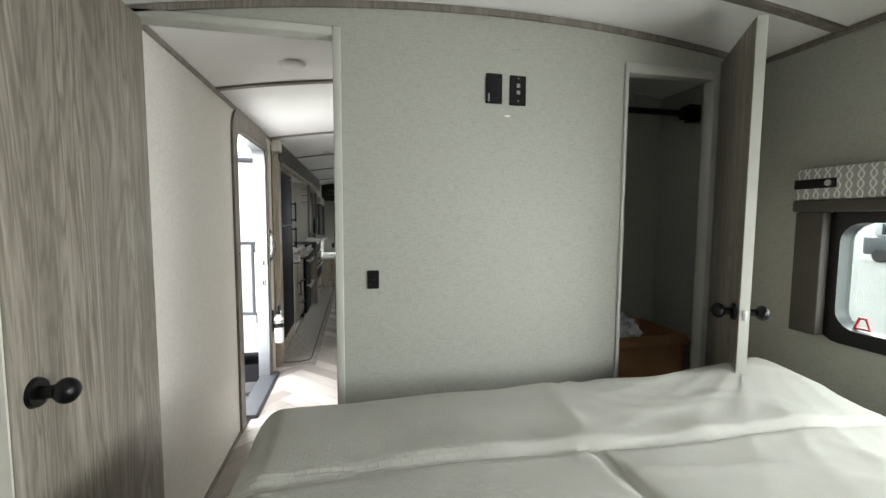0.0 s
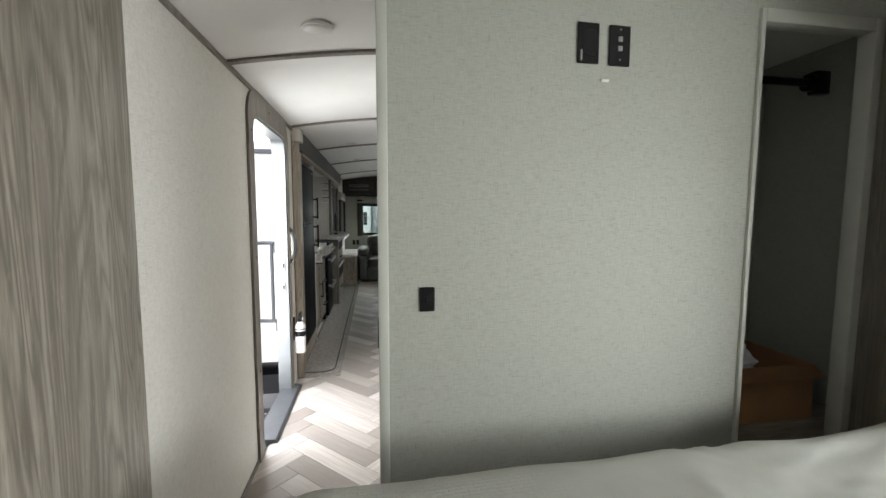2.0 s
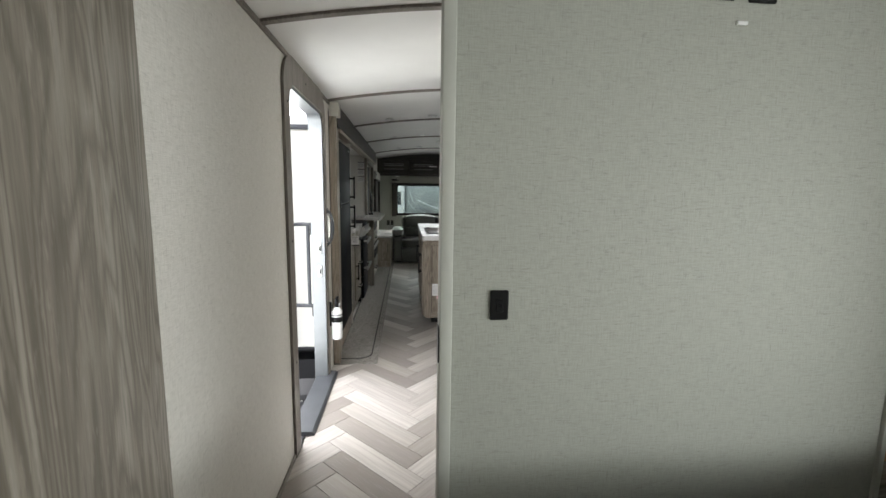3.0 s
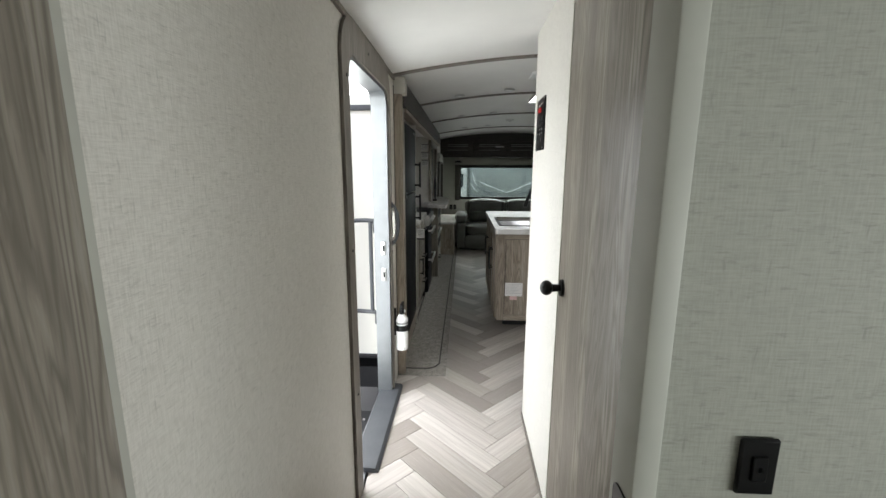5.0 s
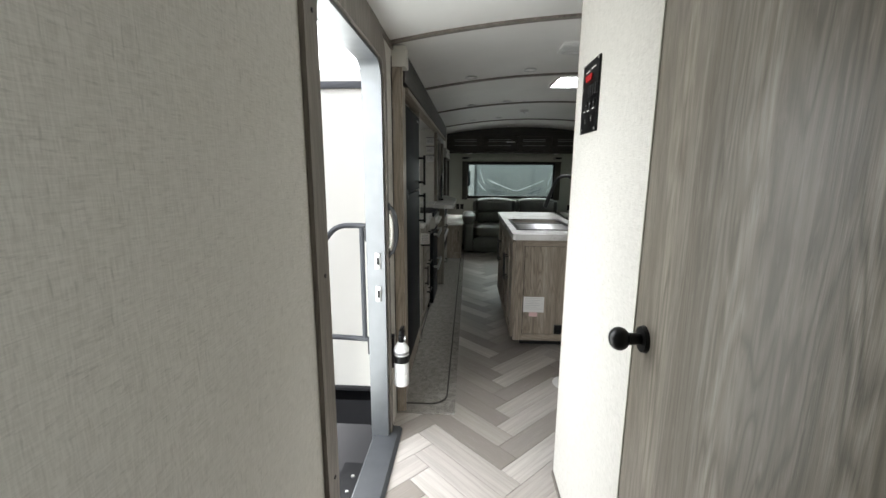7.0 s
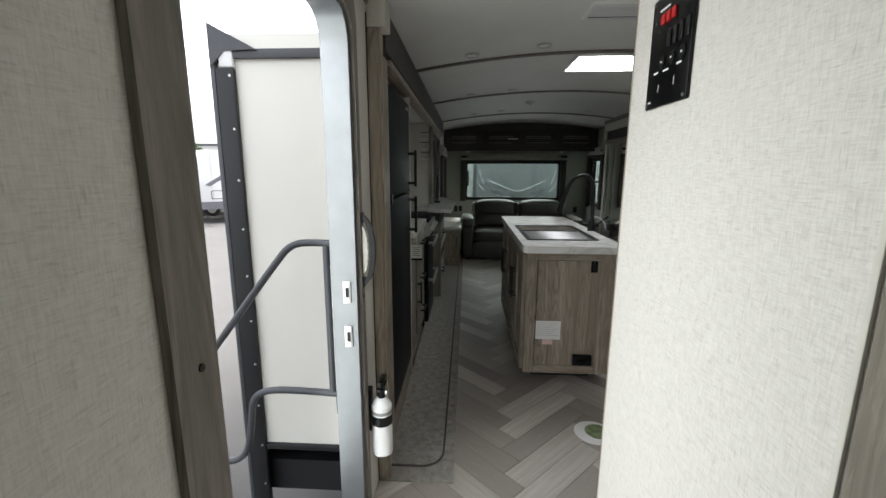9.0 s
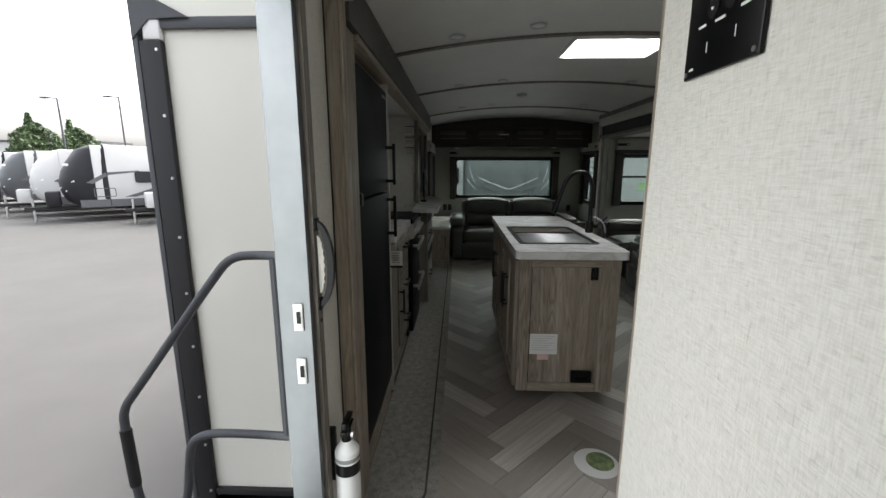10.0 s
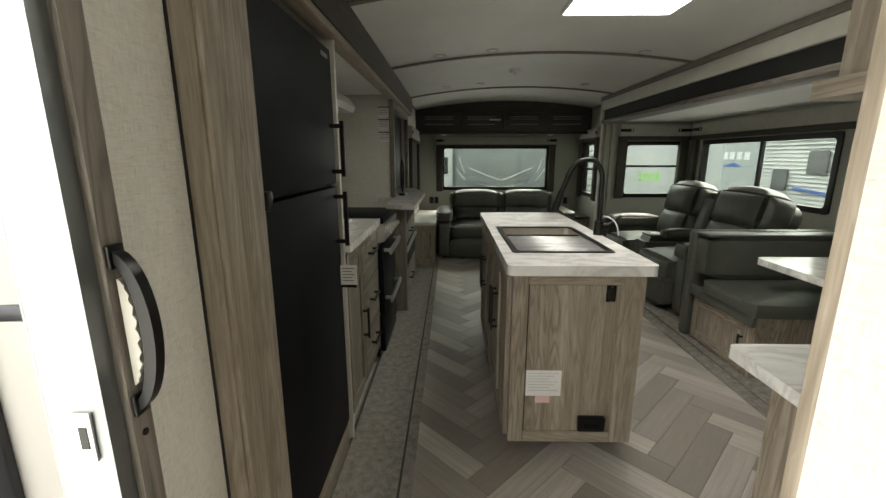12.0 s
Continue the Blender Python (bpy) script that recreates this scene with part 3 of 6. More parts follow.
# carpet of the slide floor, with a bound inner edge
solo("slide_carpet", prism(bm_new(), rounded(XL + 0.001, 3.84, -0.354, 8.6, 0.01, 3), "z", -0.0035, 0.008), CARPET, "grey flecked carpet strip along the kitchen", "carpet")
runner = thing("carpet_runner", (-0.5, 6.2, 0.008), "grey flecked carpet runner with a dark bound rounded edge", "carpet")
part("carpet_panel", prism(bm_new(), rounded(XL + 0.012, 3.93, -0.405, 8.55, 0.11, 8, (0, 1, 1, 0)), "z", 0.0085, 0.0115), CARPET, runner)
part("binding", ring(bm_new(), rounded(XL + 0.011, 3.929, -0.404, 8.551, 0.11, 8, (0, 1, 1, 0)), rounded(XL + 0.019, 3.939, -0.414, 8.541, 0.10, 8, (0, 1, 1, 0)), "z", 0.0086, 0.0135), BINDING, runner, "dark bound edge")

# fascia: post beside the fridge and header along the slide
fascia = thing("slide_fascia", (XL, 4.0, 0), "oak fascia framing the kitchen slide-out", "fascia", kind="structure")
part("seal", boxed((XL + 0.0005, 3.844, 0.0), (XL + 0.004, 3.8495, 1.98)), DARKTRIM, fascia)
part("post", boxed((XL - 0.02, 3.85, 0.0), (XL + 0.045, 3.95, 1.93), 0.004), CAB, fascia)
part("bead", boxed((XL + 0.0455, 3.853, 0.0), (XL + 0.056, 3.868, 1.93), 0.004), CAB, fascia)
part("stile", boxed((XL - 0.02, 3.951, 0.016), (XL + 0.035, 4.095, 1.87), 0.003), CAB, fascia)
part("post_block", boxed((XL + 0.001, 3.855, 1.931), (XL + 0.075, 3.955, 2.034), 0.006), PALETRIM, fascia)
part("header", boxed((XL + 0.0005, 3.956, 1.875), (XL + 0.055, 8.05, 2.036), 0.004), DARKWOOD_Y, fascia, "dark oak header board")
part("header_bead", boxed((XL - 0.02, 4.0965, 1.845), (XL + 0.05, 8.05, 1.8745), 0.003), CAB_Y, fascia)

# ---- dinette slide-out ----
DY0, DY1 = 4.40, 8.52
OWIN = (6.42, 8.20, 0.947, 1.56)
EWIN = (2.02, 2.74, 0.89, 1.56)
build("slide_dinette_floor", boxed((XRO + 0.001, DY0, -0.16), (SXR, DY1, 0.02)), DARKTRIM, "dinette slide-out floor", "floor")
build("slide_dinette_wall_outer", slab(bm_new(), "x", SXR, SXR + 0.05, DY0 - 0.04, DY1 + 0.04, -0.16, 2.0, [OWIN]), WALL, "outer wall of the dinette slide-out", "wall")
build("slide_dinette_wall_end", slab(bm_new(), "y", DY1, DY1 + 0.04, XRO + 0.001, SXR, -0.16, 2.0, [EWIN]), WALL, "end wall of the dinette slide-out", "wall")
build("slide_dinette_wall_near", boxed((XRO + 0.001, DY0 - 0.04, -0.16), (SXR, DY0, 2.0)), WALL, "near end wall of the dinette slide-out", "wall")
build("slide_dinette_ceiling", boxed((XR - 0.001, DY0, 1.816), (SXR, DY1, 1.90)), CEIL, "slide-out ceiling", "ceiling")
build("slide_dinette_roof", boxed((XRO + 0.001, DY0 - 0.04, 1.95), (SXR + 0.06, DY1 + 0.04, 2.0)), FIBREGLASS, "slide-out roof", "roof")
header = thing("trim_slide_header", (XR - 0.1, 6.3, 1.775), "boxed header over the dinette slide-out with a black slot", "trim", kind="structure")
HY0, HY1 = DSLIDE[0] - 0.05, 8.28
part("fascia_board", boxed((1.612, HY0, 1.932), (XR - 0.0005, HY1, 2.052), 0.003), PALETRIM, header, "pale linen fascia board")
part("slot", boxed((1.64, HY0 + 0.01, 1.812), (XR - 0.0005, HY1 - 0.006, 1.9315)), DARKTRIM, header, "black seal slot")
part("lower_rail", boxed((1.606, HY0, 1.776), (XR - 0.0005, HY1, 1.8115), 0.004), TRIM_Y, header, "taupe wood rail")
part("end_block", boxed((1.606, HY1 + 0.0005, 1.776), (XR - 0.0005, HY1 + 0.03, 2.04), 0.004), PALETRIM, header)
part("cove_bead", boxed((1.598, HY0, 2.030), (1.6115, HY1 + 0.03, 2.078), 0.003), TRIM_Y, header, "taupe bead along the ceiling")
bm = bm_new()
box(bm, (XR - 0.03, 8.60, 0.0), (XR - 0.0005, 8.68, 1.8525), 0.004)
build("trim_slide_post", bm, PALETRIM, "pale post at the end of the dinette slide-out", "trim", 30)
solo("slide_carpet", prism(bm_new(), rounded(1.52, DSLIDE[0] + 0.1, XR, 8.6, 0.02, 3), "z", -0.0035, 0.012), CARPET, "grey flecked carpet strip along the dinette", "carpet")
solo("slide_carpet", prism(bm_new(), rounded(1.60, DSLIDE[0] + 0.1, SXR - 0.01, 8.5, 0.06, 4), "z", 0.0205, 0.032), CARPET, "raised grey carpet under the dinette", "carpet")


# ---- windows ----
def window(name, axis, d, u0, u1, v0, v1, frame_w, depth, label, bars=(), rails=(), r=0.03, side=1):
    """A framed window in a wall opening. side: +1 if the room lies towards greater d."""
    a = thing(name, {"x": (d, (u0 + u1) / 2, v0), "y": ((u0 + u1) / 2, d, v0)}[axis], label, "window", kind="structure")
    e = 0.02
    part("frame", ring(bm_new(), rounded(u0 - e, v0 - e, u1 + e, v1 + e, r, 5), rounded(u0 + frame_w, v0 + frame_w, u1 - frame_w, v1 - frame_w, r, 5), axis, d + side * 0.012, d - side * depth), BLACK, a, "black window frame")
    for k in bars:
        lo, hi = sorted((d + side * 0.008, d - side * 0.03))
        b = {"x": ((lo, k - 0.014, v0), (hi, k + 0.014, v1)), "y": ((k - 0.014, lo, v0), (k + 0.014, hi, v1))}[axis]
        part("mullion", boxed(*b, 0.002), BLACK, a)
    for k in rails:
        lo, hi = sorted((d + side * 0.008, d - side * 0.03))
        b = {"x": ((lo, u0, k - 0.014), (hi, u1, k + 0.014)), "y": ((u0, lo, k - 0.014), (u1, hi, k + 0.014))}[axis]
        part("rail", boxed(*b, 0.002), BLACK, a)
    lo, hi = sorted((d - side * 0.034, d - side * 0.038))
    b = {"x": ((lo, u0, v0), (hi, u1, v1)), "y": ((u0, lo, v0), (u1, hi, v1))}[axis]
    p = part("pane", boxed(*b), PANE, a)
    p.visible_shadow = False
    return a


window("window_1", "x", XR, *BEDWIN, 0.035, 0.055, "bedroom window with thick black rounded frame", r=0.07, side=-1)
window("window_2", "y", YR, *RWIN, 0.03, 0.05, "wide rear window above the sofa", side=-1)
window("window_3", "x", XR, *RSWIN, 0.03, 0.05, "narrow rear side window", rails=(1.22,), side=-1)
window("window_4", "y", DY1, *EWIN, 0.03, 0.035, "window in the end wall of the dinette slide-out", rails=(1.27,), side=-1)
window("window_5", "x", SXR, *OWIN, 0.03, 0.045, "long dinette window with black frame", bars=(7.26,), side=-1)
window("window_6", "x", XL, *LWIN, 0.03, 0.05, "rear side window behind a shade", side=1)

# ---- small makers ----
def door_knob(parent, c, axis, sgn, material=None):
    """A round knob on its rosette, standing out from a door along an axis."""
    d = {"x": Vector((sgn, 0, 0)), "y": Vector((0, sgn, 0))}[axis]
    c = Vector(c)
    k = part("knob", ball(bm_new(), c + d * 0.058, 0.028, (0.85 if axis == "x" else 1, 0.85 if axis == "y" else 1, 1)), BLACK, parent, "glossy black knob")
    part("rosette", rod(bm_new(), c, c + d * 0.009, 0.033, 0.030, 24), BLACK, k)
    part("neck", rod(bm_new(), c + d * 0.008, c + d * 0.04, 0.013, 0.015, 16), BLACK, k)


def bar_handle(parent, a, b, out, w=0.007):
    """A flat-bar pull: two feet and a grip between a and b, standing out by the vector out."""
    a, b, out = Vector(a), Vector(b), Vector(out)
    d = (b - a).normalized() * 0.012
    bm = bm_new()
    for p, q in ((a + out - d, b + out + d), (a, a + out), (b, b + out)):
        lo = [min(m, n) - w for m, n in zip(p, q)]
        hi = [max(m, n) + w for m, n in zip(p, q)]
        box(bm, lo, hi, 0.002, 1)
    return part("handle", bm, MATTBLACK, parent, "matt black bar handle")


def cushion(lo, hi, bulge=0.03, n=8, soft=0.35):
    """A stuffed block: rounded edges and swollen faces."""
    bm = bm_new()
    bmesh.ops.create_cube(bm, size=2.0)
    bmesh.ops.subdivide_edges(bm, edges=bm.edges, cuts=n, use_grid_fill=True)
    c = [(a + b) / 2 for a, b in zip(lo, hi)]
    h = [(b - a) / 2 for a, b in zip(lo, hi)]
    small = min(h)
    for v in bm.verts:
        p = v.co.copy()
        out = []
        for k in range(3):
            a, b = [i for i in range(3) if i != k]
            # edges rounded by the smallest half-size, faces swollen
            s = p[k]
            near = max(abs(p[a]), abs(p[b]))
            swell = bulge * (1 - p[a] ** 2) * (1 - p[b] ** 2)
            rim = small * soft * max(0.0, (near - 0.6) / 0.4) ** 2
            out.append(c[k] + s * (h[k] - (rim if abs(s) > 0.99 else 0) + (swell if abs(s) > 0.99 else 0)))
        v.co = out
    return bm


def shaker(parent, name, axis, d, u0, u1, v0, v1, thick=0.02, rail=0.055, out=1, mat_v=None, mat_h=None, label=""):
    """A framed door or drawer front: rails, stiles and a recessed panel. out: the way that it faces along the axis."""
    mat_v, mat_h = mat_v or CAB, mat_h or mat_v or CAB
    def b(u, v, w, t, d0, d1, bev=0.002):
        lo, hi = sorted((d0, d1))
        return boxed((lo, u, v), (hi, w, t), bev, 1) if axis == "x" else boxed((u, lo, v), (w, hi, t), bev, 1)
    f = part(name, b(u0 + rail - 0.002, v0 + rail - 0.002, u1 - rail + 0.002, v1 - rail + 0.002, d, d + out * thick * 0.5, 0), mat_v, parent, label)
    for u, w in ((u0, u0 + rail), (u1 - rail, u1)):
        part("stile", b(u, v0, w, v1, d, d + out * thick), mat_v, f)
    for v, t in ((v0, v0 + rail), (v1 - rail, v1)):
        part("rail", b(u0 + rail, v, u1 - rail, t, d, d + out * thick), mat_h, f)
    return f


def wall_plate(name, axis, c, w, h, out, label, category, bits=()):
    """A small plate on a wall, with raised or sunk bits (du, dv, w, h, material)."""
    c = Vector(c)
    def b(du, dv, w, h, t0, t1, bev):
        if axis == "y":
            ys = sorted((c.y + out * t0, c.y + out * t1))
            return boxed((c.x + du - w / 2, ys[0], c.z + dv - h / 2), (c.x + du + w / 2, ys[1], c.z + dv + h / 2), bev, 1)
        xs = sorted((c.x + out * t0, c.x + out * t1))
        return boxed((xs[0], c.y + du - w / 2, c.z + dv - h / 2), (xs[1], c.y + du + w / 2, c.z + dv + h / 2), bev, 1)
    a = thing(name, c, label, category)
    pl = part("plate", b(0, 0, w, h, 0.0003, 0.007, 0.003), BLACK, a)
    for du, dv, bw, bh, m in bits:
        part("insert", b(du, dv, bw, bh, 0.006, 0.010, 0.001), m, a)
    return a


# ---- bedroom ----
bed = thing("bed", (0.66, 0.3, 0.0), "made bed with a white quilted cover rumpled at the foot", "bed")
part("base", boxed((0.02, YF + 0.15, 0.0), (1.46, 1.16, 0.40), 0.01), OAK, bed)
part("mattress", boxed((-0.06, YF + 0.1, 0.401), (1.52, 1.20, 0.66), 0.05, 3), SHEET, bed)
bm = bm_new()
NX, NY = 150, 170
x0, x1, y0, y1 = -0.42, 1.70, YF + 0.1, 1.42
vv = {}
for i in range(NX + 1):
    for j in range(NY + 1):
        x, y = x0 + (x1 - x0) * i / NX, y0 + (y1 - y0) * j / NY
        over = [max(0.0, -0.16 - x), max(0.0, x - 1.47), max(0.0, y - 1.19)]
        top = 0.798
        drop = 0.0
        px, py = x, y
        for k, o in enumerate(over):
            if o > 0:
                r = 0.10
                a = min(o / r, math.pi / 2)
                fall = r * (1 - math.cos(a)) + max(0.0, o - r * math.pi / 2)
                side = r * math.sin(a)
                if k == 0:
                    px = -0.16 - side
                elif k == 1:
                    px = 1.47 + side
                else:
                    py = 1.19 + side
                drop = max(drop, fall) + 0.25 * min(drop, fall)
        puff = 0.012 * noise.noise((x * 1.7, y * 1.9, 3.1)) + 0.005 * noise.noise((x * 5.2, y * 4.0, 1.2))
        # one stitched seam across the foot, another running away from it
        line = y - (0.86 - 0.06 * max(0.0, x - 0.6) + 0.006 * math.sin(x * 7.0))
        puff -= 0.020 * math.exp(-(line / 0.013) ** 2)
        puff += 0.010 * math.exp(-((line - 0.03) / 0.03) ** 2) * max(0.0, noise.noise((x * 9, 0.3, 2.0)) + 0.5)
        line2 = x - (0.59 + (0.86 - y) * 0.12)
        puff -= 0.014 * math.exp(-(line2 / 0.014) ** 2) * (y < 0.86)
        # slack cloth: long ridges that run slantwise from the seam to the foot
        slant = 5.5 * (x * 0.55 + y * 0.85) + 1.6 * noise.noise((x * 1.6, y * 1.6, 6.0))
        ridge = 1.0 - abs(noise.noise((slant, 1.1 * (x - y), 2.7))) * 3.0
        puff += 0.009 * max(0.0, ridge) ** 2 * min(1.0, max(0.0, x + 0.05) * 1.8)
        # pulled folds that fan out from the corner by the wall
        dx, dy = x - 1.55, y - 1.30
        ang, rad = math.atan2(dy, dx), math.hypot(dx, dy)
        puff += 0.0035 * max(0.0, math.sin(ang * 34 + 4 * noise.noise((x * 1.5, y * 1.5, 0.4)))) ** 2 * max(0.0, min(1.0, 1.5 - rad)) * min(1.0, rad * 3)
        puff += 0.042 * math.exp(-((x - 1.58) / 0.30) ** 2 - ((y - 1.16) / 0.20) ** 2)
        vv[i, j] = bm.verts.new((px + 0.012 * noise.noise((x * 6, y * 6, 9)) * (drop > 0.03), py, top - drop + puff * (1 if drop < 0.03 else 0.4)))
for i in range(NX):
    for j in range(NY):
        bm.faces.new((vv[i, j], vv[i + 1, j], vv[i + 1, j + 1], vv[i, j + 1]))
bmesh.ops.solidify(bm, geom=bm.faces[:], thickness=0.012)
part("quilt", bm, QUILT.m, bed, "white quilted bedcover with stitched seams", smooth=70)

bdoor = thing("door_2", (-0.63, 1.2, 0.01), "grey oak bedroom door standing open against the wall", "door", kind="structure")
part("leaf", boxed((-0.673, 0.905, 0.012), (-0.640, 1.517, 1.995), 0.003), OAK, bdoor)
part("edge_band", boxed((-0.671, 0.8995, 0.014), (-0.642, 0.9045, 1.993)), PALETRIM, bdoor)
door_knob(bdoor, (-0.640, 0.972, 0.986), "x", 1)
part("latch", boxed((-0.663, 0.8965, 0.955), (-0.650, 0.8992, 1.01), 0.001), STEEL, bdoor)

GREYBIT = plain("grey_metal_bit", (0.4, 0.4, 0.4), 0.3, metal=0.8)
wall_plate("wall_plate", "y", (0.5545, PY0, 1.858), 0.067, 0.114, -1, "black power outlet plate high on the bedroom wall", "wall plate", [(-0.022, -0.035, 0.006, 0.03, GREYBIT), (0, 0, 0.04, 0.07, BLACK)])
wall_plate("wall_plate", "y", (0.6525, PY0, 1.856), 0.067, 0.114, -1, "black aerial socket plate high on the bedroom wall", "wall plate", [(0, 0.018, 0.014, 0.014, GREYBIT), (0, -0.008, 0.014, 0.014, GREYBIT), (0, -0.04, 0.005, 0.005, GREYBIT), (0, 0.045, 0.005, 0.005, GREYBIT)])
solo("wall_clip", boxed((0.598, PY0 - 0.006, 1.753), (0.622, PY0 - 0.0003, 1.760), 0.001), WHITEPAINT, "small white clip on the bedroom wall", "clip")
wall_plate("light_switch", "y", (0.0895, PY0, 1.1265), 0.043, 0.070, -1, "small black light switch beside the doorway", "switch", [(0, 0.0, 0.016, 0.03, BLACK), (0, 0.0, 0.006, 0.008, GREYBIT)])

# wardrobe: open door, rail, carton
cdoor = thing("door_3", (1.61, 1.4, 0.6), "narrow grey oak wardrobe door standing open", "door", kind="structure")
M = Matrix.Translation((1.575, 1.515, 0)) @ Matrix.Rotation(radians(-33), 4, "Z")
def swung(bm):
    bmesh.ops.transform(bm, matrix=M, verts=bm.verts)
    return bm
part("leaf", swung(boxed((-0.002, -0.445, 0.60), (0.030, 0.0, 2.03), 0.003)), OAK, cdoor)
part("edge_band", swung(boxed((-0.001, -0.4505, 0.602), (0.029, -0.4455, 2.028))), CASING, cdoor, "pale edge band")
for s, xk in ((-1, -0.002), (1, 0.030)):
    k = part("knob", swung(ball(bm_new(), (xk + s * 0.05, -0.395, 1.03), 0.027, (0.85, 1, 1))), BLACK, cdoor, "glossy black knob")
    part("neck", swung(rod(bm_new(), (xk, -0.395, 1.03), (xk + s * 0.035, -0.395, 1.03), 0.012)), BLACK, k)
    part("rosette", swung(rod(bm_new(), (xk, -0.395, 1.03), (xk + s * 0.008, -0.395, 1.03), 0.032, 0.03, 24)), BLACK, k)
part("latch", swung(boxed((0.007, -0.4535, 1.01), (0.021, -0.451, 1.045), 0.001)), STEEL, cdoor)
rail = thing("wardrobe_rail", (1.5, 1.85, 1.9), "black hanging rail in the wardrobe", "rail")
part("bar", rod(bm_new(), (1.09, 1.85, 1.905), (1.70, 1.85, 1.905), 0.016), BLACK, rail)
part("flange", rod(bm_new(), (1.69, 1.85, 1.905), (1.715, 1.85, 1.905), 0.034, seg=24), BLACK, rail)
part("bracket", boxed((1.715, 1.83, 1.86), (XR, 1.87, 1.95), 0.004), BLACK, rail)
carton = thing("carton", (1.42, 1.78, 0.585), "open brown cardboard carton holding crumpled plastic", "carton")
bm = bm_new()
ring(bm, [(1.18, 1.66), (1.60, 1.66), (1.60, 2.0), (1.18, 2.0)], [(1.185, 1.665), (1.595, 1.665), (1.595, 1.995), (1.185, 1.995)], "z", 0.586, 0.80)
part("body", bm, CARDBOARD, carton, smooth=0)
part("bottom", boxed((1.186, 1.666, 0.587), (1.594, 1.994, 0.592)), CARDBOARD, carton)
for k, (a, b, c_, d_) in enumerate((((1.19, 1.66, 0.80), (1.59, 1.66, 0.80), (1.58, 1.60, 0.772), (1.2, 1.60, 0.772)), ((1.60, 1.67, 0.80), (1.60, 1.99, 0.80), (1.67, 1.98, 0.775), (1.67, 1.68, 0.775)))):
    bm = bm_new()
    bm.faces.new([bm.verts.new(p) for p in (a, b, c_, d_)])
    bmesh.ops.solidify(bm, geom=bm.faces[:], thickness=0.004)
    part("flap", bm, CARDBOARD, carton)
for x in (1.25, 1.50):
    for k in range(3):
        part("print_bar", boxed((x + 0.026 * k, 1.657, 0.755), (x + 0.026 * k + 0.018, 1.6595, 0.768)), plain("print_black", (0.03, 0.025, 0.02), 0.8) if k == 0 and x < 1.3 else bpy.data.materials["print_black"], carton)
bm = bm_new()
bmesh.ops.create_icosphere(bm, subdivisions=4, radius=1.0)
for v in bm.verts:
    n = v.co.normalized()
    v.co = Vector((1.31, 1.82, 0.77)) + Vector((n.x * 0.12, n.y * 0.11, n.z * 0.10)) * (1 + 0.35 * noise.noise(n * 2.3) + 0.25 * abs(noise.noise(n * 6.0)))
solo("plastic_bag", bm, plain("clear_plastic", (0.62, 0.62, 0.66), 0.2, vary=0.2, size=14), "crumpled clear plastic bag in the carton", "bag", smooth=25)
solo("dark_bag", ball(bm_new(), (1.21, 1.90, 0.84), 0.05, (1, 1, 1.5)), BLACK, "dark item poking out of the carton", "bag")


# ---- window dressings ----
PATTERN = Nodes("leaf_lattice_fabric")
tc = PATTERN.n("TexCoord")
sep = PATTERN.n("SeparateXYZ")
PATTERN.link(tc.outputs["Object"], sep.inputs[0])
def mth(op, a, b=None):
    n = PATTERN.t.nodes.new("ShaderNodeMath")
    n.operation = op
    for k, v in enumerate((a, b)):
        if v is None:
            continue
        if hasattr(v, "is_linked"):
            PATTERN.link(v, n.inputs[k])
        else:
            n.inputs[k].default_value = v
    return n.outputs[0]
along = mth("ADD", sep.outputs["X"], sep.outputs["Y"])
wave = mth("MULTIPLY", mth("SINE", mth("MULTIPLY", sep.outputs["Z"], 95.0)), 0.0085)
l1 = mth("PINGPONG", mth("ADD", along, wave), 0.0175)
l2 = mth("PINGPONG", mth("ADD", mth("SUBTRACT", along, wave), 0.0), 0.0175)
line = mth("LESS_THAN", mth("MINIMUM", l1, l2), 0.0028)
PATTERN.link(PATTERN.mix(line, (0.33, 0.34, 0.33), (0.72, 0.71, 0.68)), PATTERN.b.inputs["Base Color"])
PATTERN.b.inputs["Roughness"].default_value = 0.9


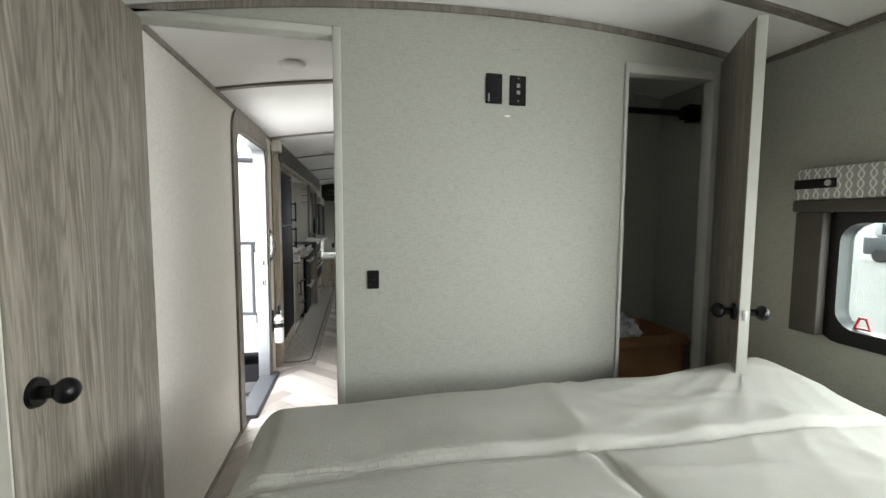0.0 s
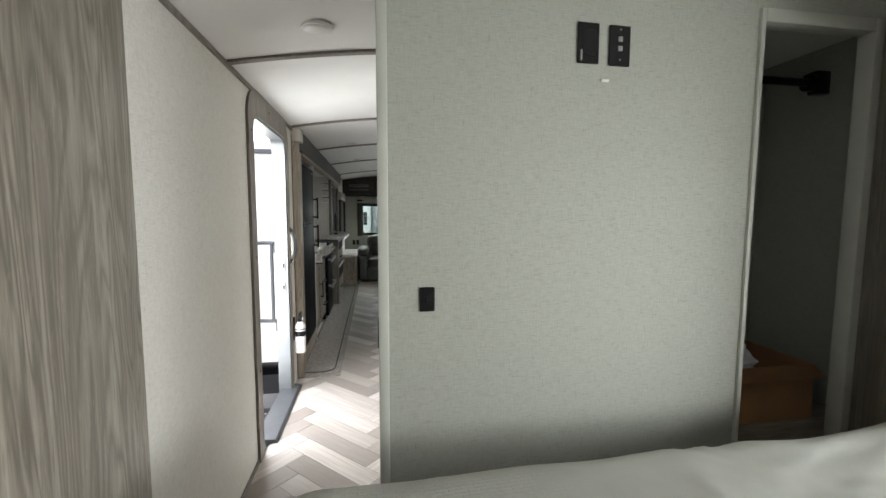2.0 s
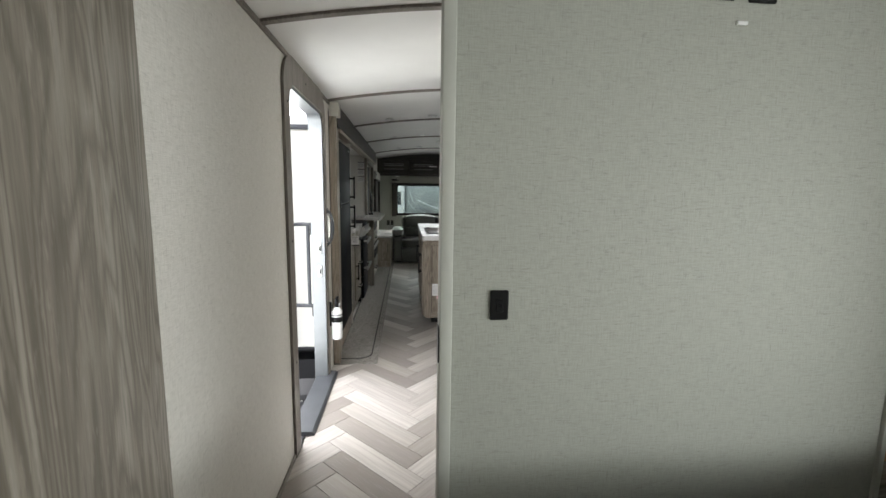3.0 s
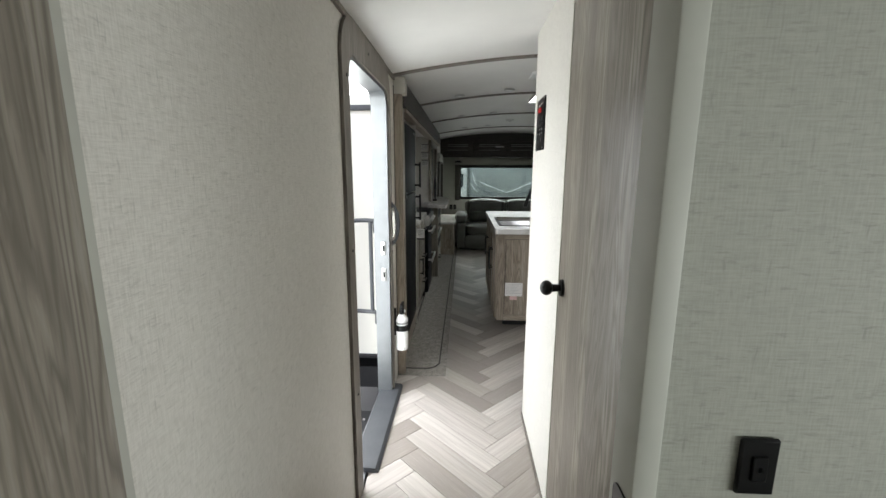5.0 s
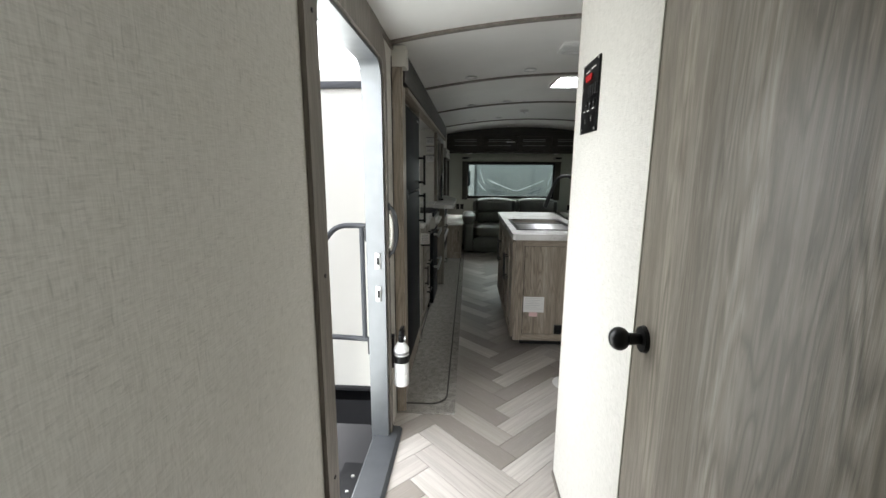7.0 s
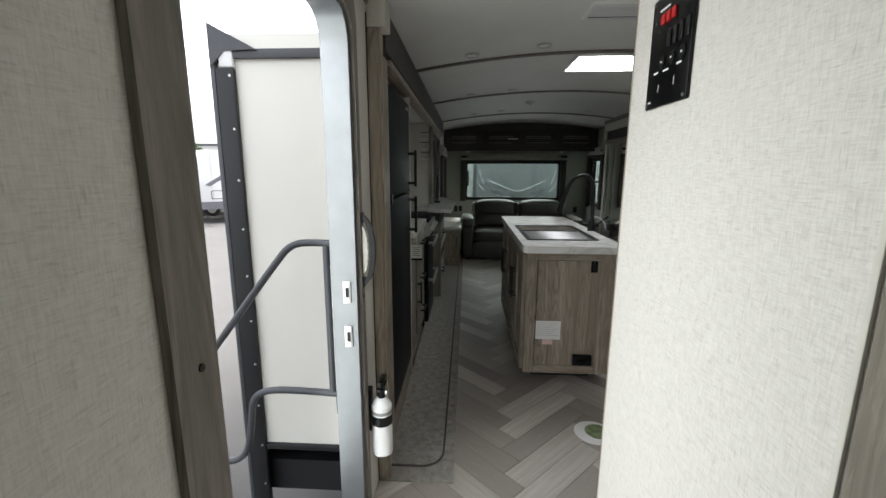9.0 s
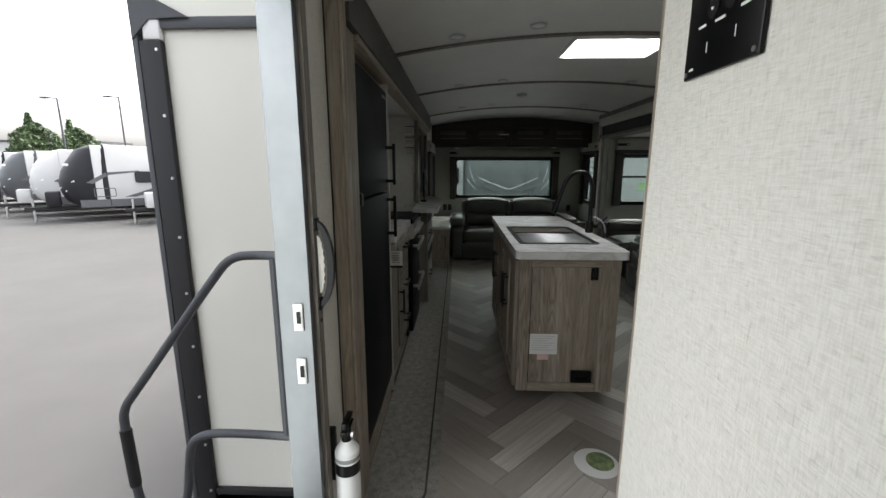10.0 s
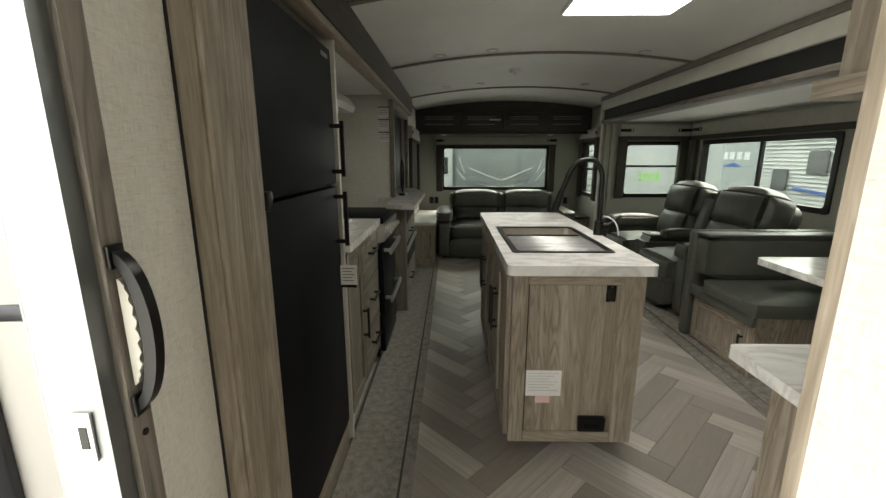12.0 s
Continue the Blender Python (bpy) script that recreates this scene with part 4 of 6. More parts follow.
def dressing(axis, d, out, u0, u1, z_top, z_mid, z_low, label, side_low, sides=(1, 1), strap=0.14, fabric=None):
    """A padded valance over a window with dark side panels and buckled straps."""
    def b(u, w, z0, z1, t0, t1, bev):
        lo, hi = sorted((d + out * t0, d + out * t1))
        return boxed((lo, u, z0), (hi, w, z1), bev) if axis == "x" else boxed((u, lo, z0), (w, hi, z1), bev)
    at = (d, (u0 + u1) / 2, z_mid) if axis == "x" else ((u0 + u1) / 2, d, z_mid)
    a = thing("window_valance", at, label, "valance")
    part("valance", b(u0, u1, z_mid, z_top, 0.001, 0.055, 0.008), fabric or PATTERN.m, a, "lattice-patterned padded front")
    part("lower_band", b(u0 - 0.006, u1 + 0.006, z_low, z_mid - 0.001, 0.001, 0.062, 0.006), SHADECLOTH, a)
    zs = (z_mid + z_top) / 2
    for k, (s, u) in enumerate(((1, u0), (-1, u1))):
        if sides[k]:
            lo, hi = sorted((u, u + s * 0.10))
            part("side_panel", b(lo, hi, side_low, z_low - 0.001, 0.001, 0.05, 0.006), SHADECLOTH, a, "dark padded side panel")
        lo, hi = sorted((u - s * 0.004, u + s * strap))
        st = part("strap", b(lo, hi, zs - 0.018, zs + 0.018, 0.0555, 0.062, 0.003), BLACK, a, "dark strap with a metal snap")
        uu = u + s * (strap - 0.022)
        p, q = ((d + out * 0.062, uu, zs), (d + out * 0.068, uu, zs)) if axis == "x" else ((uu, d + out * 0.062, zs), (uu, d + out * 0.068, zs))
        part("snap", rod(bm_new(), p, q, 0.011, seg=14), STEEL, st)
    return a


dressing("x", XR, -1, -1.0, 1.285, 1.555, 1.435, 1.39, "patterned bedroom window valance with dark side panels and strap", 0.92)
PALEFAB = plain("pale_valance_fabric", (0.42, 0.41, 0.37), 0.9, vary=0.1, bump=0.2)
dressing("y", YR, -1, -0.42, 1.40, 1.69, 1.57, 1.545, "pale padded valance over the rear window", 0.86, fabric=PALEFAB)
dressing("x", XR, -1, 8.72, 9.50, 1.76, 1.64, 1.60, "pale padded valance over the rear side window", 0.80, fabric=PALEFAB, strap=0.1)
dressing("y", DY1, -1, 1.93, 2.80, 1.78, 1.64, 1.59, "pale padded valance over the dinette end window", 0.86, fabric=PALEFAB, strap=0.16)
dressing("x", SXR, -1, 6.05, 8.40, 1.78, 1.64, 1.59, "pale padded valance over the long dinette window", 0.90, fabric=PALEFAB, strap=0.2)
dressing("x", XL, 1, 8.02, 9.20, 1.74, 1.60, 1.57, "pale padded valance over the rear kitchen-side window", 0.9, fabric=PALEFAB, strap=0.15)
solo("window_pull", ring(bm_new(), [(1.055, 0.965), (1.11, 0.965), (1.095, 1.01), (1.07, 1.01)], [(1.063, 0.972), (1.102, 0.972), (1.09, 1.003), (1.075, 1.003)], "x", XR + 0.020, XR + 0.026), RED, "red emergency pull tab on the bedroom window", "pull tab")


# ---- hall ----
def puck(c, r=0.075):
    a = thing("ceiling_light", c, "round white ceiling light, switched off", "ceiling light", "ceiling lights")
    part("rim", rod(bm_new(), (c[0], c[1], c[2] - 0.012), (c[0], c[1], c[2]), r * 0.93, r, 36), WHITEPAINT, a)
    part("lens", ball(bm_new(), (c[0], c[1], c[2] - 0.012), r * 0.85, (1, 1, 0.22), 28, 10), LAMPLENS, a)
    return a


puck((-0.27, 2.13, crown(-0.27) - 0.001), 0.065)
bathdoor = thing("door_4", (BX0, 2.4, 0.01), "closed grey oak bathroom door with a black knob", "door", kind="structure")
part("leaf", boxed((BX0 - 0.004, BDOOR[0] + 0.003, 0.012), (BX0 + 0.03, BDOOR[1] - 0.003, 1.998), 0.002), OAK, bathdoor)
door_knob(bathdoor, (BX0 - 0.004, 2.578, 1.03), "x", -1)
for z in (0.3, 1.05, 1.75):
    part("hinge", rod(bm_new(), (BX0 - 0.012, BDOOR[0] - 0.001, z - 0.04), (BX0 - 0.012, BDOOR[0] - 0.001, z + 0.04), 0.007, seg=10), DARKTRIM, bathdoor)

panel = thing("control_panel", (BX0, 3.18, 1.548), "black monitor panel with rocker switches on the hall wall", "control panel")
PX = BX0 - 0.0003
part("plate", boxed((PX - 0.008, 3.085, 1.548), (PX, 3.275, 1.788), 0.003), BLACK, panel)
for k in range(3):
    part("red_switch", boxed((PX - 0.013, 3.155 + 0.024 * k, 1.723), (PX - 0.0075, 3.172 + 0.024 * k, 1.745), 0.002), RED, panel, "red rocker switch")
for k in range(4):
    part("rocker", boxed((PX - 0.013, 3.09 + 0.026 * k, 1.668), (PX - 0.0075, 3.106 + 0.026 * k, 1.705), 0.003), MATTBLACK, panel)
for k in range(3):
    r = part("dial", rod(bm_new(), (PX - 0.0115, 3.112 + 0.044 * k, 1.643), (PX - 0.0078, 3.112 + 0.044 * k, 1.643), 0.014, seg=20), MATTBLACK, panel)
    part("pointer", boxed((PX - 0.0125, 3.109 + 0.044 * k, 1.641), (PX - 0.0117, 3.115 + 0.044 * k, 1.645)), WHITEPAINT, r)
for k, (y, z, w) in enumerate(((3.12, 1.758, 0.05), (3.19, 1.755, 0.045), (3.115, 1.623, 0.02), (3.17, 1.621, 0.025), (3.22, 1.623, 0.02), (3.14, 1.586, 0.002), (3.21, 1.581, 0.002), (3.245, 1.561, 0.012))):
    part("print_bar", boxed((PX - 0.0088, y, z), (PX - 0.0079, y + w, z + (0.004 if w > 0.005 else 0.016))), WHITEPAINT, panel)
for y in (3.094, 3.266):
    for z in (1.557, 1.779):
        part("screw", rod(bm_new(), (PX - 0.0105, y, z), (PX - 0.0078, y, z), 0.004, seg=10), STEEL, panel)

ext = thing("fire_extinguisher", (XL + 0.05, 3.672, 0.27), "small white fire extinguisher with black band hung on the wall", "fire extinguisher")
EX, EY = XL + 0.062, 3.672
body = rod(bm_new(), (EX, EY, 0.285), (EX, EY, 0.49), 0.040, seg=28)
rod(body, (EX, EY, 0.4905), (EX, EY, 0.525), 0.040, 0.018, 28)
part("cylinder", body, WHITEPAINT, ext, "white cylinder")
part("band", rod(bm_new(), (EX, EY, 0.415), (EX, EY, 0.455), 0.0412, seg=28), BLACK, ext, "black strap")
part("label_print", rod(bm_new(), (EX, EY, 0.462), (EX, EY, 0.475), 0.0408, seg=28), plain("grey_print", (0.25, 0.25, 0.25), 0.6), ext)
part("valve", rod(bm_new(), (EX, EY, 0.524), (EX, EY, 0.56), 0.016, seg=16), BLACK, ext)
bm = boxed((EX - 0.012, EY - 0.03, 0.555), (EX + 0.012, EY + 0.055, 0.568), 0.003)
box(bm, (EX - 0.010, EY - 0.01, 0.58), (EX + 0.010, EY + 0.06, 0.592), 0.003)
box(bm, (EX - 0.010, EY - 0.02, 0.56), (EX + 0.010, EY + 0.0, 0.592), 0.003)
part("lever", bm, BLACK, ext)
part("gauge", rod(bm_new(), (EX + 0.016, EY, 0.545), (EX + 0.024, EY, 0.545), 0.012, seg=16), STEEL, ext)
part("bracket", boxed((XL + 0.0005, EY - 0.012, 0.38), (XL + 0.024, EY + 0.02, 0.56), 0.002), BLACK, ext)

grab = thing("grab_handle", (XL + 0.03, 3.63, 1.02), "curved black grab handle with a translucent finger pad", "grab handle")
HY, HZ = 3.632, 1.122
arc = lambda out, half, n=18: [(XL + 0.0145 + out * math.cos(a), HZ + half * math.sin(a)) for a in (math.pi * (k / n - 0.5) for k in range(n + 1))]
part("grip", prism(bm_new(), arc(0.049, 0.128) + list(reversed(arc(0.030, 0.112))), "y", HY - 0.010, HY + 0.010), BLACK, grab)
scallop = [(XL + 0.0145 + (0.018 + 0.003 * math.sin(k * 1.9)) * math.cos(math.pi * (k / 36 - 0.5)) + 0.004, HZ + 0.085 * math.sin(math.pi * (k / 36 - 0.5))) for k in range(37)]
part("finger_pad", prism(bm_new(), scallop, "y", HY - 0.006, HY + 0.006), plain("milky_pad", (0.6, 0.58, 0.52), 0.35), grab, "milky scalloped finger pad")
for z in (HZ - 0.118, HZ + 0.118):
    part("foot", boxed((XL + 0.0142, HY - 0.015, z - 0.018), (XL + 0.022, HY + 0.015, z + 0.018), 0.003), BLACK, grab)

# outside the doorway: folding handrail and step
hr = thing("entry_handrail", (XLO - 0.05, 3.66, 0.5), "dark grey folded entry handrail with foam grip", "handrail")
RY = 3.66
part("upper_tube", tube(bm_new(), [(-0.775, RY, 1.137), (-0.86, RY, 1.142), (-0.955, RY, 1.137), (-1.02, RY, 1.062), (-1.30, RY, 0.702), (-1.365, RY, 0.622), (-1.365, RY, 0.542), (-1.36, RY, 0.322), (-1.345, RY, 0.242), (-1.28, RY, 0.207), (-1.21, RY, 0.242), (-1.18, RY, 0.322), (-1.165, RY, 0.432), (-1.15, RY, 0.512), (-1.09, RY, 0.544), (-0.98, RY, 0.547), (-0.765, RY, 0.537)], 0.0135, 12, 2), GREYPOWDER, hr)
part("upright", rod(bm_new(), (-0.826, RY, 1.132), (-0.826, RY, 0.547), 0.0125), GREYPOWDER, hr)
part("foam_grip", rod(bm_new(), (-1.366, RY, 0.552), (-1.3605, RY, 0.342), 0.0175), DARKTRIM, hr, "foam grip sleeve")
for z in (1.112, 0.512):
    part("bracket", boxed((XLO - 0.055, RY - 0.03, z - 0.05), (XLO - 0.031, RY + 0.03, z + 0.04), 0.008), DARKTRIM, hr)
step = thing("entry_step", (-0.95, 3.1, GROUND), "fold-out metal entry step below the doorway", "step")
part("tread", boxed((-1.10, 2.72, -0.36), (XLO - 0.04, 3.58, -0.335), 0.004), GREYPOWDER, step)
part("tread", boxed((-1.35, 2.72, -0.58), (-1.06, 3.58, -0.555), 0.004), GREYPOWDER, step)
for y in (2.73, 3.55):
    part("leg", prism(bm_new(), [(-0.80, -0.20), (-0.76, -0.20), (-1.30, GROUND), (-1.36, GROUND)], "y", y, y + 0.02), GREYPOWDER, step)
part("bolt_plate", boxed((XLO - 0.16, 2.9, -0.09), (XLO - 0.031, 3.5, -0.075), 0.003), DARKTRIM, step)
for y in (3.1, 3.2, 3.3, 3.4):
    part("bolt", rod(bm_new(), (XLO - 0.09, y, -0.076), (XLO - 0.09, y, -0.068), 0.008, seg=8), STEEL, step)

# ---- kitchen slide-out ----
FX = XL + 0.03                     # face of the fridge doors
fridge = thing("refrigerator", (-0.95, 4.45, 0.02), "tall black two-door refrigerator built into an oak frame", "refrigerator")
part("body", boxed((SXL + 0.02, 4.10, 0.005), (FX - 0.045, 4.86, 1.80)), BLACK, fridge)
up = part("freezer_door", boxed((FX - 0.04, 4.105, 1.275), (FX, 4.79, 1.79), 0.008), FRIDGE, fridge, "satin black freezer door")
lo = part("fridge_door", boxed((FX - 0.04, 4.105, 0.165), (FX, 4.79, 1.262), 0.008), FRIDGE, fridge, "satin black fridge door")
bar_handle(up, (FX, 4.735, 1.325), (FX, 4.735, 1.50), (0.045, 0, 0), 0.008)
bar_handle(lo, (FX, 4.735, 1.04), (FX, 4.735, 1.225), (0.045, 0, 0), 0.008)
part("hinge", boxed((FX - 0.03, 4.095, 1.245), (FX + 0.012, 4.13, 1.295), 0.004), BLACK, fridge)
part("kick_plate", boxed((FX - 0.04, 4.105, 0.02), (FX - 0.01, 4.79, 0.155), 0.003), CAB_Y, fridge, "oak kick board")
part("badge", boxed((FX + 0.0003, 4.66, 1.745), (FX + 0.002, 4.74, 1.76)), GREYBIT, fridge)
tag = thing("hang_tag", (FX + 0.03, 4.735, 0.86), "white paper tag hanging from the fridge handle", "tag")
part("card", boxed((FX + 0.018, 4.700, 0.85), (FX + 0.086, 4.702, 0.945)), PAPER, tag)
part("string", tube(bm_new(), [(FX + 0.05, 4.701, 0.943), (FX + 0.052, 4.708, 0.99), (FX + 0.046, 4.735, 1.035)], 0.0015, 6, 1), PAPER, tag)
for k in range(5):
    part("print_bar", boxed((FX + 0.026, 4.6994, 0.93 - 0.013 * k), (FX + 0.074 - 0.008 * (k % 2), 4.6999, 0.934 - 0.013 * k)), bpy.data.materials["grey_print"], tag)
part("footer", boxed((FX + 0.018, 4.6994, 0.85), (FX + 0.086, 4.6999, 0.862)), BLACK, tag)
solo("fridge_side_panel", boxed((SXL + 0.01, 4.862, 0.005), (FX - 0.006, 4.885, 1.875), 0.002), WALL_LITE, "pale end panel beside the refrigerator", "panel")

CX = XL + 0.05                     # front edge of the kitchen counter
base = thing("base_cabinet", (-0.95, 5.25, 0.02), "grey oak kitchen base cabinet with three drawers and a door", "base cabinet")
part("carcass", boxed((SXL + 0.01, 4.89, 0.10), (CX - 0.045, 5.695, 0.955)), OAK, base)
part("toe_kick", boxed((SXL + 0.01, 4.90, 0.018), (CX - 0.09, 5.69, 0.099)), DARKTRIM, base)
CF = CX - 0.0445
d = shaker(base, "cabinet_door", "x", CF, 4.90, 5.22, 0.12, 0.94, mat_v=OAK, mat_h=OAK_Y)
bar_handle(d, (CF + 0.02, 5.185, 0.42), (CF + 0.02, 5.185, 0.56), (0.03, 0, 0), 0.006)
for z0, z1 in ((0.12, 0.38), (0.39, 0.66), (0.67, 0.94)):
    d = part("drawer_front", boxed((CF, 5.23, z0), (CF + 0.02, 5.69, z1), 0.003), OAK_Y, base)
    bar_handle(d, (CF + 0.02, 5.39, (z0 + z1) / 2 + 0.03), (CF + 0.02, 5.53, (z0 + z1) / 2 + 0.03), (0.03, 0, 0), 0.006)
top = prism(bm_new(), rounded(SXL + 0.01, 4.888, CX, 5.698, 0.015, 3), "z", 0.956, 0.995)
solo("kitchen_counter", top, MARBLE, "white marble-look kitchen worktop", "worktop")

rng = thing("range", (-0.95, 5.98, 0.02), "black gas range with stainless handles and control knobs", "range")
part("body", boxed((SXL + 0.02, 5.702, 0.02), (CX - 0.03, 6.262, 0.955)), BLACK, rng)
part("glass_top", boxed((SXL + 0.02, 5.702, 0.956), (CX + 0.015, 6.262, 1.0), 0.006), FRIDGE, rng, "dark glass cooktop cover")
part("control_front", prism(bm_new(), [(CX - 0.029, 0.83), (CX + 0.02, 0.84), (CX + 0.03, 0.955), (CX - 0.029, 0.955)], "y", 5.705, 6.26), STEEL, rng, "sloping stainless control panel")
for k in range(5):
    y = 5.765 + 0.108 * k
    kn = part("knob", rod(bm_new(), (CX + 0.024, y, 0.897), (CX + 0.055, y, 0.895), 0.021, 0.017, 18), STEEL, rng)
    part("cap", rod(bm_new(), (CX + 0.055, y, 0.895), (CX + 0.058, y, 0.895), 0.015, seg=16), STEEL, kn)
od = part("oven_door", boxed((CX - 0.029, 5.71, 0.34), (CX + 0.008, 6.255, 0.80), 0.006), FRIDGE, rng, "black glass oven door")
part("drawer", boxed((CX - 0.029, 5.71, 0.06), (CX + 0.008, 6.255, 0.325), 0.006), FRIDGE, rng, "black oven drawer")
for z in (0.775, 0.44):
    bm = boxed((CX + 0.045, 5.73, z - 0.03), (CX + 0.062, 6.235, z + 0.012), 0.006)
    box(bm, (CX + 0.006, 5.745, z - 0.012), (CX + 0.047, 5.775, z + 0.008), 0.003)
    box(bm, (CX + 0.006, 6.19, z - 0.012), (CX + 0.047, 6.22, z + 0.008), 0.003)
    part("handle", bm, STEEL, rng, "broad stainless handle")
rail_ = part("spill_guard", boxed((SXL + 0.05, 5.75, 1.0005), (SXL + 0.08, 6.2, 1.07), 0.004), WHITEPAINT, rng)
solo("manual_booklet", boxed((-1.0, 5.35, 0.996), (-0.80, 5.58, 1.008), 0.002), PAPER, "white booklet lying on the kitchen worktop", "booklet")

hood = thing("range_hood", (-1.05, 5.98, 1.60), "slim white range hood under the slide ceiling", "range hood")
part("shell", prism(bm_new(), [(SXL + 0.005, 1.70), (SXL + 0.38, 1.70), (SXL + 0.40, 1.735), (SXL + 0.36, 1.80), (SXL + 0.005, 1.82)], "y", 5.65, 6.25), WHITEPAINT, hood)
part("filter", boxed((SXL + 0.05, 5.7, 1.692), (SXL + 0.34, 6.2, 1.6995), 0.002), STEEL, hood)
wallend = solo("slide_divider", boxed((SXL + 0.002, 6.62, 0.012), (XL - 0.01, 6.645, 1.878), 0.002), WALL_LITE, "pale partition beside the range", "partition")
solo("pantry_column", boxed((XL - 0.009, 6.60, 0.018), (XL + 0.115, 6.65, 1.0), 0.004), OAK, "oak end column of the media unit", "column")
solo("pantry_stile", boxed((XL - 0.009, 6.60, 1.045), (XL + 0.03, 6.65, 1.842), 0.003), OAK, "upper oak stile of the media unit", "stile")
for k, z in enumerate((1.79, 1.69, 1.59)):
    sheet = thing("notice_sheet", (-0.8, 6.6195, z), "printed safety notice taped to the partition", "notice", "safety notices")
    part("paper", boxed((-0.80, 6.6165, z - 0.085), (-0.70, 6.6192, z), 0.0), PAPER, sheet)
    part("header_bar", boxed((-0.80, 6.6155, z - 0.010), (-0.70, 6.6162, z - 0.002)), BLACK, sheet)
    for q in range(4):
        part("print_bar", boxed((-0.792, 6.6155, z - 0.024 - 0.013 * q), (-0.715 - 0.01 * (q % 2), 6.6162, z - 0.020 - 0.013 * q)), bpy.data.materials["grey_print"], sheet)
unit = thing("media_unit", (-0.95, 7.25, 0.018), "oak media unit with drawers, niches drawn as black panels and a dark glass panel", "media unit")
part("carcass", boxed((SXL + 0.02, 6.655, 0.02), (XL + 0.07, 7.80, 0.99)), OAK, unit)
part("ledge", prism(bm_new(), [(XL + 0.02, 6.12), (XL + 0.235, 6.06), (XL + 0.245, 6.10), (XL + 0.245, 7.16), (XL + 0.09, 7.80), (SXL + 0.02, 7.80), (SXL + 0.02, 6.66), (XL + 0.02, 6.598)], "z", 1.005, 1.04), MARBLE, unit, "pale marble-look ledge that juts over the aisle")
# niches are flat black fronts, with their inner shade put into the colour
for z0, z1, m in ((0.06, 0.32, OAK_Y), (0.34, 0.56, FRIDGE), (0.58, 0.76, OAK_Y), (0.78, 0.96, FRIDGE)):
    f = part("front", boxed((XL + 0.0705, 6.70, z0), (XL + 0.088, 7.76, z1), 0.003), m, unit)
    if m is OAK_Y:
        bar_handle(f, (XL + 0.088, 7.1, (z0 + z1) / 2), (XL + 0.088, 7.3, (z0 + z1) / 2), (0.03, 0, 0), 0.006)
    else:
        part("lip", boxed((XL + 0.0885, 6.72, z1 - 0.03), (XL + 0.115, 7.74, z1 - 0.005), 0.004), STEEL, f)
part("upper_frame", boxed((XL - 0.01, 6.655, 1.78), (XL + 0.03, 7.80, 1.842), 0.003), OAK_Y, unit)
part("upper_stile", boxed((XL - 0.01, 7.74, 1.045), (XL + 0.03, 7.80, 1.779), 0.003), OAK, unit)
part("glass_panel", boxed((XL - 0.06, 6.655, 1.08), (XL - 0.04, 7.735, 1.775), 0.004), FRIDGE, unit, "dark reflecting glass panel")
deco = thing("wire_ornament", (XL + 0.06, 6.9, 1.04), "black wire ornament with two rings on the ledge", "ornament")
part("ring", tube(bm_new(), [(XL + 0.06, 6.9 + 0.10 * math.sin(a), 1.21 + 0.15 * math.cos(a)) for a in (math.pi * k / 10 for k in range(-8, 9))], 0.008, 8), BLACK, deco)
part("stand", boxed((XL + 0.03, 6.82, 1.0405), (XL + 0.09, 6.98, 1.06), 0.004), BLACK, deco)
part("stem", rod(bm_new(), (XL + 0.06, 6.9, 1.06), (XL + 0.06, 6.9, 1.36), 0.006), BLACK, deco)
side = thing("corner_cabinet", (-0.52, 8.5, 0.0), "low oak corner cabinet beside the sofa", "cabinet")
part("body", boxed((XL + 0.002, 8.18, 0.0), (-0.40, 9.45, 0.545)), CAB, side)
part("top", boxed((XL + 0.002, 8.165, 0.546), (-0.38, 9.46, 0.58), 0.004), MARBLE, side)
d = shaker(side, "cabinet_door", "y", 8.1795, XL + 0.02, -0.41, 0.06, 0.53, out=-1, thick=0.018)
bar_handle(d, (-0.45, 8.162, 0.30), (-0.45, 8.162, 0.44), (0, -0.025, 0), 0.005)

# ---- kitchen island ----
IX0, IX1, IY0, IY1, IZ = 0.07, 0.63, 4.735, 6.20, 0.905
isl = thing("kitchen_island", (0.35, 5.45, 0.0), "oak kitchen island with framed end panel and shaker doors", "island")
part("plinth", boxed((IX0 + 0.08, IY0 + 0.17, 0.0), (IX1 - 0.08, IY1 - 0.08, 0.099)), DARKTRIM, isl)
part("carcass", boxed((IX0 + 0.002, IY0 + 0.018, 0.10), (IX1 - 0.002, IY1 - 0.002, IZ - 0.002)), CAB, isl)
fp = part("end_panel", boxed((IX0 + 0.05, IY0 + 0.010, 0.155), (IX1 - 0.085, IY0 + 0.0175, IZ - 0.05)), CAB, isl, "recessed oak end panel")
for a, b in ((IX0, IX0 + 0.068), (IX1 - 0.10, IX1)):
    part("stile", boxed((a, IY0, 0.10), (b, IY0 + 0.0176, IZ - 0.001), 0.002, 1), CAB, fp)
for a, b in ((0.10, 0.155), (IZ - 0.05, IZ - 0.001)):
    part("rail", boxed((IX0 + 0.0685, IY0 + 0.0006, a), (IX1 - 0.1005, IY0 + 0.0176, b), 0.002, 1), CAB_X, fp)
# shade of the gap round the panel, put in as thin black strips
part("reveal", boxed((IX0 + 0.0685, IY0 + 0.0060, 0.1555), (IX0 + 0.0725, IY0 + 0.0098, IZ - 0.0505)), DARKTRIM, fp, "dark strip for the seam's shade beside the panel")
